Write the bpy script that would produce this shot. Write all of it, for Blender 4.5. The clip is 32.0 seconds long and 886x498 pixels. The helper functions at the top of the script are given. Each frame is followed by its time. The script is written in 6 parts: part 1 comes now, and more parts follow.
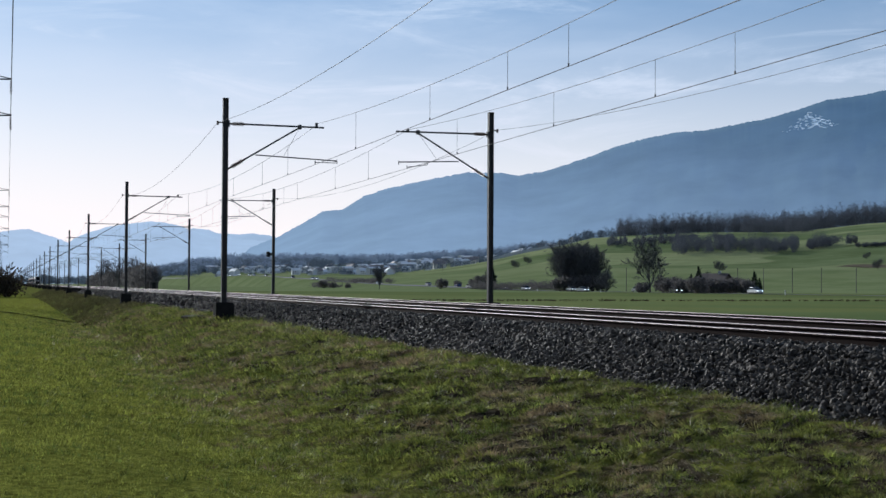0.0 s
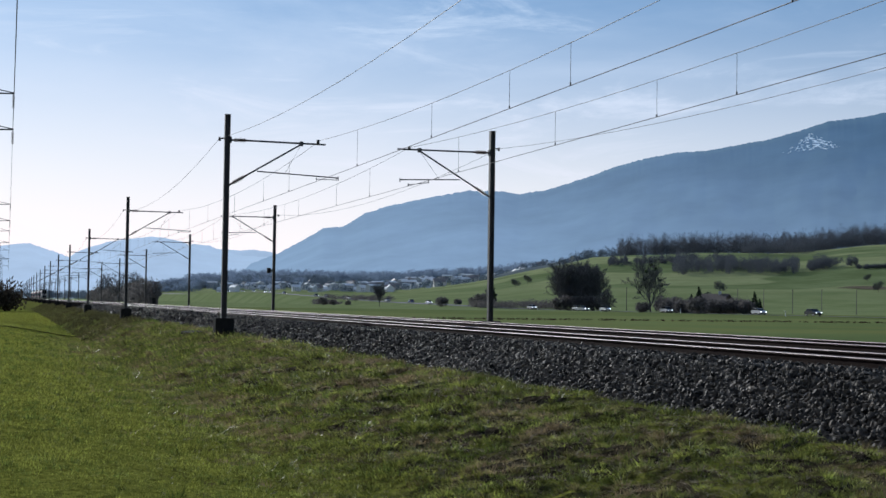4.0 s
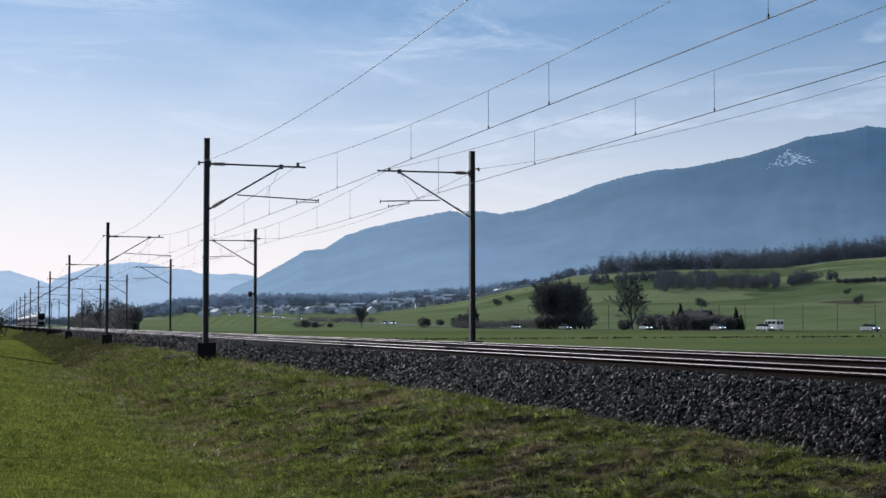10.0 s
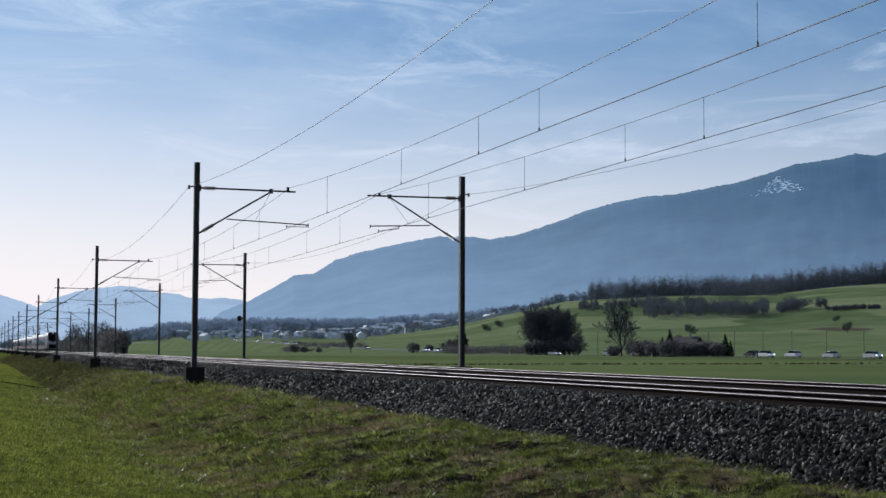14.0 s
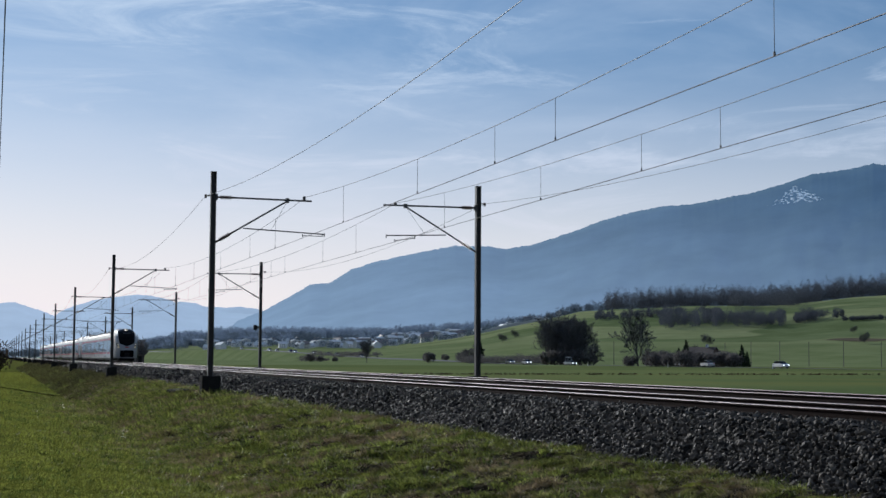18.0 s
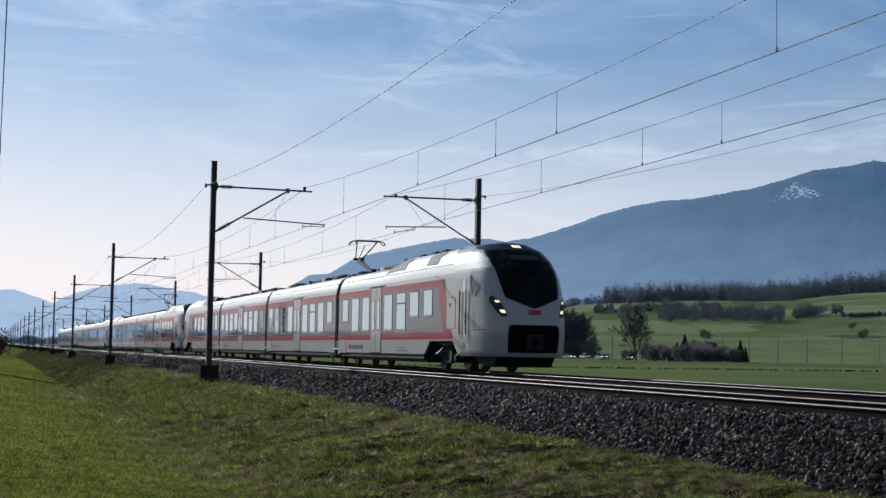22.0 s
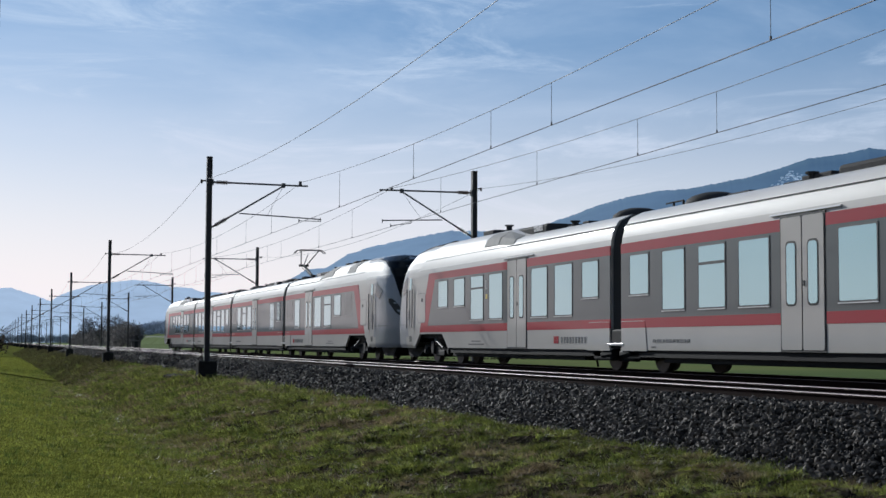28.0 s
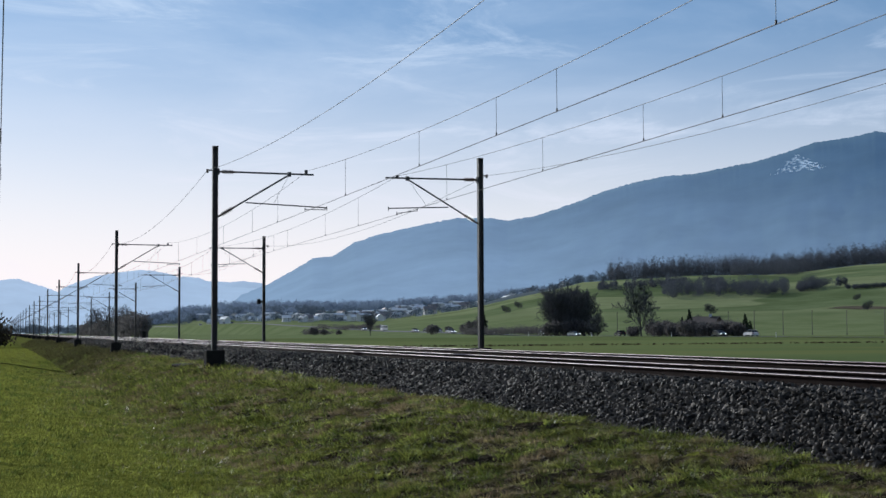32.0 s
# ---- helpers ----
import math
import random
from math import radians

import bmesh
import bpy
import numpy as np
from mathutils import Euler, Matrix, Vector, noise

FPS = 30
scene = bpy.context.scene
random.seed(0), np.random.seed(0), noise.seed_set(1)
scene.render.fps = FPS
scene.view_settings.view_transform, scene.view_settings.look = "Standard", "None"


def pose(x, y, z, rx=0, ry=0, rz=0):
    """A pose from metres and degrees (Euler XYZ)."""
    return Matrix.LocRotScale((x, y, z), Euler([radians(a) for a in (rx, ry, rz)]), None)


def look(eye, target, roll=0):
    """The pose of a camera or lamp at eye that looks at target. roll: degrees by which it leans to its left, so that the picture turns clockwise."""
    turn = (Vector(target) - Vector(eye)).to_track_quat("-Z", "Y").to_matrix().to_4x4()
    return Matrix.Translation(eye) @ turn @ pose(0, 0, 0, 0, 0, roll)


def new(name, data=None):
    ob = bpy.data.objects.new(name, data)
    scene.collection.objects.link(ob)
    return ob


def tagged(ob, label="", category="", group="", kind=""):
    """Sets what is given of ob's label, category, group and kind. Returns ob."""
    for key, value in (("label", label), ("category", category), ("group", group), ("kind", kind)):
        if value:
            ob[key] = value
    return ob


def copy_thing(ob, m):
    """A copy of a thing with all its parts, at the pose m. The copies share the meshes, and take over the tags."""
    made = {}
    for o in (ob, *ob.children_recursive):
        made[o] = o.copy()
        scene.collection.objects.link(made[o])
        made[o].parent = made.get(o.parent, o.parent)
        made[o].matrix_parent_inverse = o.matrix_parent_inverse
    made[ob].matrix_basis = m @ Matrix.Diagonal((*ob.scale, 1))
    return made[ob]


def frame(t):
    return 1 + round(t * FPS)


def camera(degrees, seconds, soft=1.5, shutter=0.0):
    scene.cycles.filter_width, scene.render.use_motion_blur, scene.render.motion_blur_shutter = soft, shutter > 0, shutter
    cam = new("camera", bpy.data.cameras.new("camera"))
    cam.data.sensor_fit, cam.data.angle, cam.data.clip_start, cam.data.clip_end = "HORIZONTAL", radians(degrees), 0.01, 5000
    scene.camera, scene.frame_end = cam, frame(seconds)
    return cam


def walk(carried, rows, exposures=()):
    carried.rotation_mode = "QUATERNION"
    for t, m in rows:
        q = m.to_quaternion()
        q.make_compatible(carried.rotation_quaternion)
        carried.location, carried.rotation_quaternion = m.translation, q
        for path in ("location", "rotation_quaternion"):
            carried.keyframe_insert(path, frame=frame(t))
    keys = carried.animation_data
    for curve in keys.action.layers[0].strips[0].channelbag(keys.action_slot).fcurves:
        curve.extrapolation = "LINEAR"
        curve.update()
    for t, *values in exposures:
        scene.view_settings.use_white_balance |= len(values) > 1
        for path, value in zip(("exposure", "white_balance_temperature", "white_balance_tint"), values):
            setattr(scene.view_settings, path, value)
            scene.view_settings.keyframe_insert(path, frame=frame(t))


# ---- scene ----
# ---- camera ----
EYE = Vector((0.0, 0.0, 0.65))
PATH = [  # seconds, yaw, pitch, roll
    (0, -17.005, 1.459, 0.325), (0.5, -17.658, 0.883, -0.098), (1, -16.888, 1, -0.528), (1.5, -16.823, 1.295, -0.324),
    (2, -17.765, 2.512, 0.422), (2.5, -17.603, 2.411, 0.765), (3, -17.164, 2.171, 0.751), (3.5, -16.93, 2.186, 0.885),
    (5.5, -17.374, 2.172, 0.486), (6, -17.136, 2.249, 0.098), (6.5, -16.931, 2.426, -0.076), (7, -17.079, 2.414, -0.302),
    (7.5, -17.518, 2.248, -0.169), (8, -17.628, 2.364, -0.094), (8.5, -17.52, 2.422, 0.006), (9, -17.84, 2.601, 0.032),
    (9.5, -17.891, 2.948, 0.069), (10, -17.729, 3.019, -0.068), (10.5, -17.738, 3.18, -0.305), (11, -17.565, 3.198, -0.223),
    (11.5, -17.447, 3.335, -0.127), (12, -17.637, 3.548, -0.187), (12.5, -17.905, 3.777, -0.153), (13, -18.114, 3.931, -0.026),
    (13.5, -18.151, 4.043, 0.207), (15.5, -17.93, 3.77, -0.097), (16, -17.579, 3.558, -0.019), (16.5, -17.17, 3.467, 0.148),
    (17, -17.42, 4.209, 0.302), (17.5, -17.644, 4.502, 0.29), (18, -17.496, 4.416, 0.337), (18.5, -17.344, 4.014, 0.33),
    (19, -17.57, 3.984, 0.277), (19.5, -17.694, 4.06, 0.332), (20, -17.958, 4.212, 0.146), (20.5, -17.98, 4.287, 0.115),
    (21, -17.857, 4.113, 0.232), (21.5, -17.764, 4.113, 0.745), (22, -17.511, 4.092, 0.991), (22.5, -17.413, 4.102, 0.96),
    (23, -17.613, 4.12, 0.747), (23.5, -17.737, 4.03, 0.425), (24, -17.796, 3.729, 0.212), (24.5, -17.601, 3.576, 0.024),
    (25, -17.375, 3.419, 0.24), (25.5, -17.165, 3.268, 0.21), (26, -17.197, 3.358, 0.078), (26.5, -17.289, 3.56, -0.224),
    (28.5, -17.716, 3.825, 0.349), (29, -17.748, 3.571, 0.183), (29.5, -17.362, 3.27, 0.189), (30, -17.271, 3.044, 0.306),
    (30.5, -17.246, 3.101, 0.266), (31, -17.293, 3.232, 0.174), (31.5, -17.545, 3.397, -0.11), (32, -17.391, 3.299, -0.246),
]

cam = camera(34.58, 32.0, 1.5, 0.0)


def aim(yaw, pitch, roll):
    y, p = radians(yaw), radians(pitch)
    ahead = Vector((-math.sin(y) * math.cos(p), math.cos(y) * math.cos(p), math.sin(p)))
    return look(EYE, EYE + ahead, roll)


walk(cam, [(t, aim(a, b, c)) for t, a, b, c in PATH], exposures=[(t, e, 5740.0, 8.0) for t, e in ((0.0, 0.0), (0.5, 0.13), (1.0, 0.18), (2.0, 0.0), (3.0, 0.03), (8.0, 0.0), (11.0, -0.08), (13.0, -0.1), (16.0, -0.14), (17.0, -0.19), (18.0, -0.19), (20.0, -0.12), (22.0, -0.1), (24.0, -0.2), (26.0, -0.2), (29.0, -0.1), (30.0, -0.18), (32.0, -0.05))])

# ---- world and sun ----
SUN_AZ, SUN_EL = -14.0, 21.0   # degrees from the track's direction, and above the horizon
world = bpy.data.worlds.new("sky")
scene.world = world
world.use_nodes = True
wn, wl = world.node_tree.nodes, world.node_tree.links
wn.clear()
w_out, w_bg = wn.new("ShaderNodeOutputWorld"), wn.new("ShaderNodeBackground")
w_sky = wn.new("ShaderNodeTexSky")
w_sky.sky_type, w_sky.sun_disc = "NISHITA", False
w_sky.sun_elevation, w_sky.sun_rotation = radians(SUN_EL), radians(SUN_AZ)
w_sky.altitude, w_sky.air_density, w_sky.dust_density, w_sky.ozone_density = 450, 1.0, 0.25, 3.0
w_tc = wn.new("ShaderNodeTexCoord")


def cirrus(scale, rotation, size, detail, rough, warp, lo, hi, most, offset):
    """Thin high cloud: how much of it, for each direction."""
    mp, no, mr = wn.new("ShaderNodeMapping"), wn.new("ShaderNodeTexNoise"), wn.new("ShaderNodeMapRange")
    mp.inputs["Rotation"].default_value, mp.inputs["Scale"].default_value = [radians(v) for v in rotation], scale
    mp.inputs["Location"].default_value = offset
    no.inputs["Scale"].default_value, no.inputs["Detail"].default_value = size, detail
    no.inputs["Roughness"].default_value, no.inputs["Distortion"].default_value = rough, warp
    mr.interpolation_type = "SMOOTHSTEP"
    mr.inputs["From Min"].default_value, mr.inputs["From Max"].default_value, mr.inputs["To Max"].default_value = lo, hi, most
    wl.new(w_tc.outputs["Generated"], mp.inputs["Vector"])
    wl.new(mp.outputs["Vector"], no.inputs["Vector"])
    wl.new(no.outputs["Fac"], mr.inputs["Value"])
    return mr.outputs["Result"]


w_sum = wn.new("ShaderNodeMath")
w_sum.operation, w_sum.use_clamp = "ADD", True
wl.new(cirrus((2.0, 2.0, 7.0), (0, -14, -8), 1.3, 7.0, 0.6, 0.5, 0.42, 0.72, 0.42, (0, 0, 0)), w_sum.inputs[0])
wl.new(cirrus((3.0, 3.0, 17.0), (0, -20, 0), 1.6, 10.0, 0.66, 1.1, 0.49, 0.72, 0.7, (4.0, 1.0, 2.3)), w_sum.inputs[1])
w_mix = wn.new("ShaderNodeMix")
w_mix.data_type = "RGBA"
w_mix.inputs[7].default_value = (8.4, 9.6, 11.1, 1)   # thin cirrus, lit by the sun behind it
wl.new(w_sum.outputs[0], w_mix.inputs[0])
wl.new(w_sky.outputs["Color"], w_mix.inputs[6])
w_sep, w_low, w_haze = wn.new("ShaderNodeSeparateXYZ"), wn.new("ShaderNodeMapRange"), wn.new("ShaderNodeMix")
w_low.interpolation_type = "SMOOTHSTEP"
w_low.inputs["From Min"].default_value, w_low.inputs["From Max"].default_value = -0.02, 0.24
w_low.inputs["To Min"].default_value, w_low.inputs["To Max"].default_value = 0.95, 0.0
w_dot, w_side, w_thick = wn.new("ShaderNodeVectorMath"), wn.new("ShaderNodeMapRange"), wn.new("ShaderNodeMath")
w_dot.operation = "DOT_PRODUCT"
w_dot.inputs[1].default_value = (math.sin(radians(SUN_AZ)), math.cos(radians(SUN_AZ)), 0.0)
w_side.inputs["From Min"].default_value, w_side.inputs["From Max"].default_value = 0.6, 1.0
w_side.inputs["To Min"].default_value, w_side.inputs["To Max"].default_value = 0.7, 1.1
w_thick.operation, w_thick.use_clamp = "MULTIPLY", True
w_haze.data_type = "RGBA"
w_haze.inputs[7].default_value = (14.8, 12.5, 11.6, 1)   # white haze over the horizon
wl.new(w_tc.outputs["Generated"], w_sep.inputs["Vector"])
wl.new(w_sep.outputs["Z"], w_low.inputs["Value"])
wl.new(w_tc.outputs["Generated"], w_dot.inputs[0])
wl.new(w_dot.outputs["Value"], w_side.inputs["Value"])
wl.new(w_low.outputs["Result"], w_thick.inputs[0])
wl.new(w_side.outputs["Result"], w_thick.inputs[1])
wl.new(w_thick.outputs[0], w_haze.inputs[0])
wl.new(w_mix.outputs[2], w_haze.inputs[6])
wl.new(w_haze.outputs[2], w_bg.inputs["Color"])
wl.new(w_bg.outputs["Background"], w_out.inputs["Surface"])
w_bg.inputs["Strength"].default_value = 0.077

sun = new("sun", bpy.data.lights.new("sun", "SUN"))
sun.data.energy, sun.data.angle, sun.data.color = 4.2, radians(0.53), (1.0, 0.93, 0.82)
sun_way = Vector((math.sin(radians(SUN_AZ)) * math.cos(radians(SUN_EL)), math.cos(radians(SUN_AZ)) * math.cos(radians(SUN_EL)), math.sin(radians(SUN_EL))))
sun.matrix_world = look(sun_way * 50, (0, 0, 0))


# ---- materials ----
def mat(name, color, rough=0.6, metal=0.0, vary=0.25, scale=3.0, bump=0.0, bump_scale=40.0, coat=0.0, spec=0.5, color2=None, per_object=0.0, detail=6.0):
    m = bpy.data.materials.new(name)
    m.use_nodes = True
    n, l = m.node_tree.nodes, m.node_tree.links
    b = n["Principled BSDF"]
    b.inputs["Roughness"].default_value, b.inputs["Metallic"].default_value = rough, metal
    b.inputs["Coat Weight"].default_value, b.inputs["Specular IOR Level"].default_value = coat, spec
    b.inputs["Coat Roughness"].default_value = 0.05
    tc = n.new("ShaderNodeTexCoord")
    no = n.new("ShaderNodeTexNoise")
    no.inputs["Scale"].default_value, no.inputs["Detail"].default_value = scale, detail
    l.new(tc.outputs["Object"], no.inputs["Vector"])
    mix = n.new("ShaderNodeMix")
    mix.data_type = "RGBA"
    lo = [c * (1 - vary) for c in color[:3]]
    hi = [min(1.0, c * (1 + vary)) for c in (color2 or color)[:3]]
    mix.inputs[6].default_value, mix.inputs[7].default_value = (*lo, 1), (*hi, 1)
    l.new(no.outputs["Fac"], mix.inputs[0])
    src = mix.outputs[2]
    if per_object:
        oi = n.new("ShaderNodeObjectInfo")
        hsv = n.new("ShaderNodeHueSaturation")
        mr = n.new("ShaderNodeMapRange")
        mr.inputs["To Min"].default_value, mr.inputs["To Max"].default_value = 1 - per_object, 1 + per_object
        l.new(oi.outputs["Random"], mr.inputs["Value"])
        l.new(mr.outputs["Result"], hsv.inputs["Value"])
        l.new(src, hsv.inputs["Color"])
        src = hsv.outputs["Color"]
    l.new(src, b.inputs["Base Color"])
    if bump:
        n2 = n.new("ShaderNodeTexNoise")
        n2.inputs["Scale"].default_value, n2.inputs["Detail"].default_value = bump_scale, 4.0
        l.new(tc.outputs["Object"], n2.inputs["Vector"])
        bp = n.new("ShaderNodeBump")
        bp.inputs["Strength"].default_value, bp.inputs["Distance"].default_value = bump, 0.02
        l.new(n2.outputs["Fac"], bp.inputs["Height"])
        l.new(bp.outputs["Normal"], b.inputs["Normal"])
    return m


def island_mat(name, dark, light, rough=0.8, spec=0.3, translucent=0.0, patch=0.0, straw=None):
    """Stuff of many pieces, each with a shade of its own; patch: strength of patches from a hand to a metre wide; straw: colour of withered patches."""
    m = bpy.data.materials.new(name)
    m.use_nodes = True
    n, l = m.node_tree.nodes, m.node_tree.links
    b = n["Principled BSDF"]
    b.inputs["Roughness"].default_value, b.inputs["Specular IOR Level"].default_value = rough, spec
    ge = n.new("ShaderNodeNewGeometry")
    mix = n.new("ShaderNodeMix")
    mix.data_type = "RGBA"
    mix.inputs[6].default_value, mix.inputs[7].default_value = (*dark, 1), (*light, 1)
    l.new(ge.outputs["Random Per Island"], mix.inputs[0])
    col = mix.outputs[2]
    tc = n.new("ShaderNodeTexCoord")

    def patches(scale, detail, lo, hi, to_lo, to_hi):
        no, mr = n.new("ShaderNodeTexNoise"), n.new("ShaderNodeMapRange")
        no.inputs["Scale"].default_value, no.inputs["Detail"].default_value = scale, detail
        mr.inputs["From Min"].default_value, mr.inputs["From Max"].default_value = lo, hi
        mr.inputs["To Min"].default_value, mr.inputs["To Max"].default_value = to_lo, to_hi
        l.new(tc.outputs["Object"], no.inputs["Vector"])
        l.new(no.outputs["Fac"], mr.inputs["Value"])
        return mr.outputs["Result"]
    if straw:
        wither = n.new("ShaderNodeMix")
        wither.data_type = "RGBA"
        wither.inputs[7].default_value = (*straw, 1)
        l.new(patches(0.85, 7.0, 0.49, 0.6, 0.0, 0.85), wither.inputs[0])
        l.new(col, wither.inputs[6])
        col = wither.outputs[2]
    if patch:
        for scale, k in ((0.9, 0.5), (4.5, 0.9), (15.0, 0.6)):
            hsv = n.new("ShaderNodeHueSaturation")
            l.new(patches(scale, 3.0, 0.34, 0.66, 1 - patch * k, 1 + patch * k), hsv.inputs["Value"])
            l.new(col, hsv.inputs["Color"])
            col = hsv.outputs["Color"]
    l.new(col, b.inputs["Base Color"])
    if translucent:
        tr = n.new("ShaderNodeBsdfTranslucent")
        ms = n.new("ShaderNodeMixShader")
        ms.inputs[0].default_value = translucent
        l.new(col, tr.inputs["Color"])
        l.new(b.outputs["BSDF"], ms.inputs[1])
        l.new(tr.outputs["BSDF"], ms.inputs[2])
        l.new(ms.outputs["Shader"], n["Material Output"].inputs["Surface"])
    return m


def veil(m, color):
    """Kilometres of bright air in front of a far surface, added as a glow of the surface itself."""
    b = m.node_tree.nodes["Principled BSDF"]
    b.inputs["Emission Color"].default_value, b.inputs["Emission Strength"].default_value = (*color, 1), 1.0
    return m


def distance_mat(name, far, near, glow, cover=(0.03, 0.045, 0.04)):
    """Mountains with kilometres of air painted on as emission: forest below a veil of scattered light that thickens
    towards the sun.
    """
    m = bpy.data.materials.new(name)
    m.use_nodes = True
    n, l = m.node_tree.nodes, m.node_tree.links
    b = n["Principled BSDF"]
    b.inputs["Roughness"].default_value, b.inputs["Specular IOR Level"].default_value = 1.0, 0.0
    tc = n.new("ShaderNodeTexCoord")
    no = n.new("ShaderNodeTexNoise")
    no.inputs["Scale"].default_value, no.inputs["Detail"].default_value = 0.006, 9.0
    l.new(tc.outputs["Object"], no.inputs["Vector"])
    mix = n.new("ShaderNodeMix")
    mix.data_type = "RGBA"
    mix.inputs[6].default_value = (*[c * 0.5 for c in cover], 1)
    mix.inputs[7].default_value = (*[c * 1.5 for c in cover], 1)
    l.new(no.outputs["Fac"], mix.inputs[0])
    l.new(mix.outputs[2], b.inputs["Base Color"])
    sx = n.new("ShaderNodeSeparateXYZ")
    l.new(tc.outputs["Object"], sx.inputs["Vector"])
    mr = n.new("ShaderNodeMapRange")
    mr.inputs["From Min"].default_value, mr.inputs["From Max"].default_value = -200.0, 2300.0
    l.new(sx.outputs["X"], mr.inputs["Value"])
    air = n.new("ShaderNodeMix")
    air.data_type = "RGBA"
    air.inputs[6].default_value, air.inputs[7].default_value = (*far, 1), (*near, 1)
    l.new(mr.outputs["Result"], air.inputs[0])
    # thicker haze near the foot, painted as a paler glow
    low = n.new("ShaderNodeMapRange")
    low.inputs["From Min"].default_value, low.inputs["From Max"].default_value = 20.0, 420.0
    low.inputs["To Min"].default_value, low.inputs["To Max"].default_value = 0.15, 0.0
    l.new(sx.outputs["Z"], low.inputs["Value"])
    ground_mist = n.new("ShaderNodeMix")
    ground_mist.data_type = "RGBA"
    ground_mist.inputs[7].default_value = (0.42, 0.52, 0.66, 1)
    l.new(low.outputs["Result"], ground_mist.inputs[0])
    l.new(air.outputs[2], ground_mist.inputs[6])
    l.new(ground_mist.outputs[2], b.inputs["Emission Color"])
    # noise in the glow paints lighter and darker spurs
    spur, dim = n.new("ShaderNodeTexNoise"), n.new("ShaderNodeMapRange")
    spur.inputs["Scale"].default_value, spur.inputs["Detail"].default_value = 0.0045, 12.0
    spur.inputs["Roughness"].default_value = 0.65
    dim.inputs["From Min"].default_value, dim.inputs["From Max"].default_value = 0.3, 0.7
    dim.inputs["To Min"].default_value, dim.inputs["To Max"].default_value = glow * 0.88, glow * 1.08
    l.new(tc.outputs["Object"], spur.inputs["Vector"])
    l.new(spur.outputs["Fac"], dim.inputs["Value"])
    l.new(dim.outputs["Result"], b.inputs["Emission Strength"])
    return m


M = {}
M["rail_side"] = mat("rusty rail steel", (0.016, 0.0095, 0.008), 0.9, 0.0, 0.4, 6.0, 0.3, spec=0.04)
M["rail_top"] = mat("polished rail head", (0.2, 0.145, 0.145), 0.55, 0.2, 0.1, 2.0)
M["sleeper"] = mat("weathered concrete sleeper", (0.055, 0.045, 0.041), 0.9, 0, 0.3, 5.0, 0.5, spec=0.1, per_object=0.25)
# bed blackened to put the shade of the gaps between stones into it
M["ballast"] = mat("ballast bed, gap shade painted in", (0.009, 0.0085, 0.008), 0.95, 0, 0.5, 9.0, 0.8, 25.0, spec=0.0)
M["stone_single"] = mat("crushed limestone piece", (0.042, 0.036, 0.03), 0.75, 0, 0.4, 20.0, 0.3, spec=0.06, per_object=0.7)
M["mast"] = mat("dark weathered mast steel", (0.035, 0.033, 0.034), 0.55, 0.4, 0.3, 4.0, 0.2)
M["arm"] = mat("dull galvanised tube", (0.06, 0.06, 0.065), 0.5, 0.6, 0.25, 6.0)
M["concrete"] = mat("stained concrete", (0.02, 0.019, 0.018), 0.9, 0, 0.35, 4.0, 0.5, spec=0.02)
M["concrete_pale"] = mat("pale concrete", (0.5, 0.5, 0.5), 0.8, 0, 0.15)
M["rut"] = mat("dark meadow strip", (0.03, 0.03, 0.014), 1.0, 0, 0.4, 2.0, spec=0.0)
# headlight glow added, standing in for sun glints off the cars too
M["headlight"] = mat("lit car headlight", (0.9, 0.9, 0.9), 0.1, 0.0)
M["headlight"].node_tree.nodes["Principled BSDF"].inputs["Emission Color"].default_value = (1.0, 0.97, 0.92, 1)
M["headlight"].node_tree.nodes["Principled BSDF"].inputs["Emission Strength"].default_value = 5.0
M["insulator"] = mat("brown glazed insulator", (0.06, 0.03, 0.02), 0.5, 0, 0.2)
M["wire"] = mat("darkened copper wire", (0.03, 0.03, 0.035), 0.6, 0.3, 0.1)
M["wire_bare"] = mat("weathered copper wire", (0.09, 0.085, 0.085), 0.28, 0.9, 0.1)
M["silver"] = mat("silver-grey coach paint", (0.42, 0.39, 0.36), 0.58, 0.1, 0.1, 0.6, spec=0.1, coat=0.5)
M["grey"] = mat("mid-grey coach paint", (0.058, 0.073, 0.077), 0.4, 0.0, 0.08, 0.6, spec=0.12, coat=0.6)
M["red"] = mat("signal red coach paint", (0.36, 0.012, 0.026), 0.4, 0.0, 0.08, 0.8, spec=0.1, coat=0.35)
M["black"] = mat("black underframe paint", (0.009, 0.009, 0.01), 0.7, 0.0, 0.4, 4.0, spec=0.15)
M["rubber"] = mat("black gangway rubber", (0.008, 0.008, 0.009), 0.7, 0, 0.3, 5.0)
M["steel"] = mat("brake-dusted steel", (0.1, 0.085, 0.075), 0.55, 0.7, 0.4, 7.0)
M["bright"] = mat("bare aluminium", (0.6, 0.61, 0.62), 0.3, 0.9, 0.1)
M["roof_kit"] = mat("dusty roof equipment", (0.03, 0.03, 0.032), 0.75, 0.0, 0.3, 3.0, spec=0.1)
M["glass"] = mat("tinted window glass", (0.36, 0.52, 0.56), 0.03, 0.8, 0.05, 0.5, spec=1.0)
M["car_glass"] = mat("dark car glass", (0.02, 0.022, 0.025), 0.05, 0.0, 0.1, spec=0.5)
M["dark_glass"] = mat("black cab windscreen", (0.003, 0.004, 0.005), 0.06, 0.0, 0.1, spec=0.06)

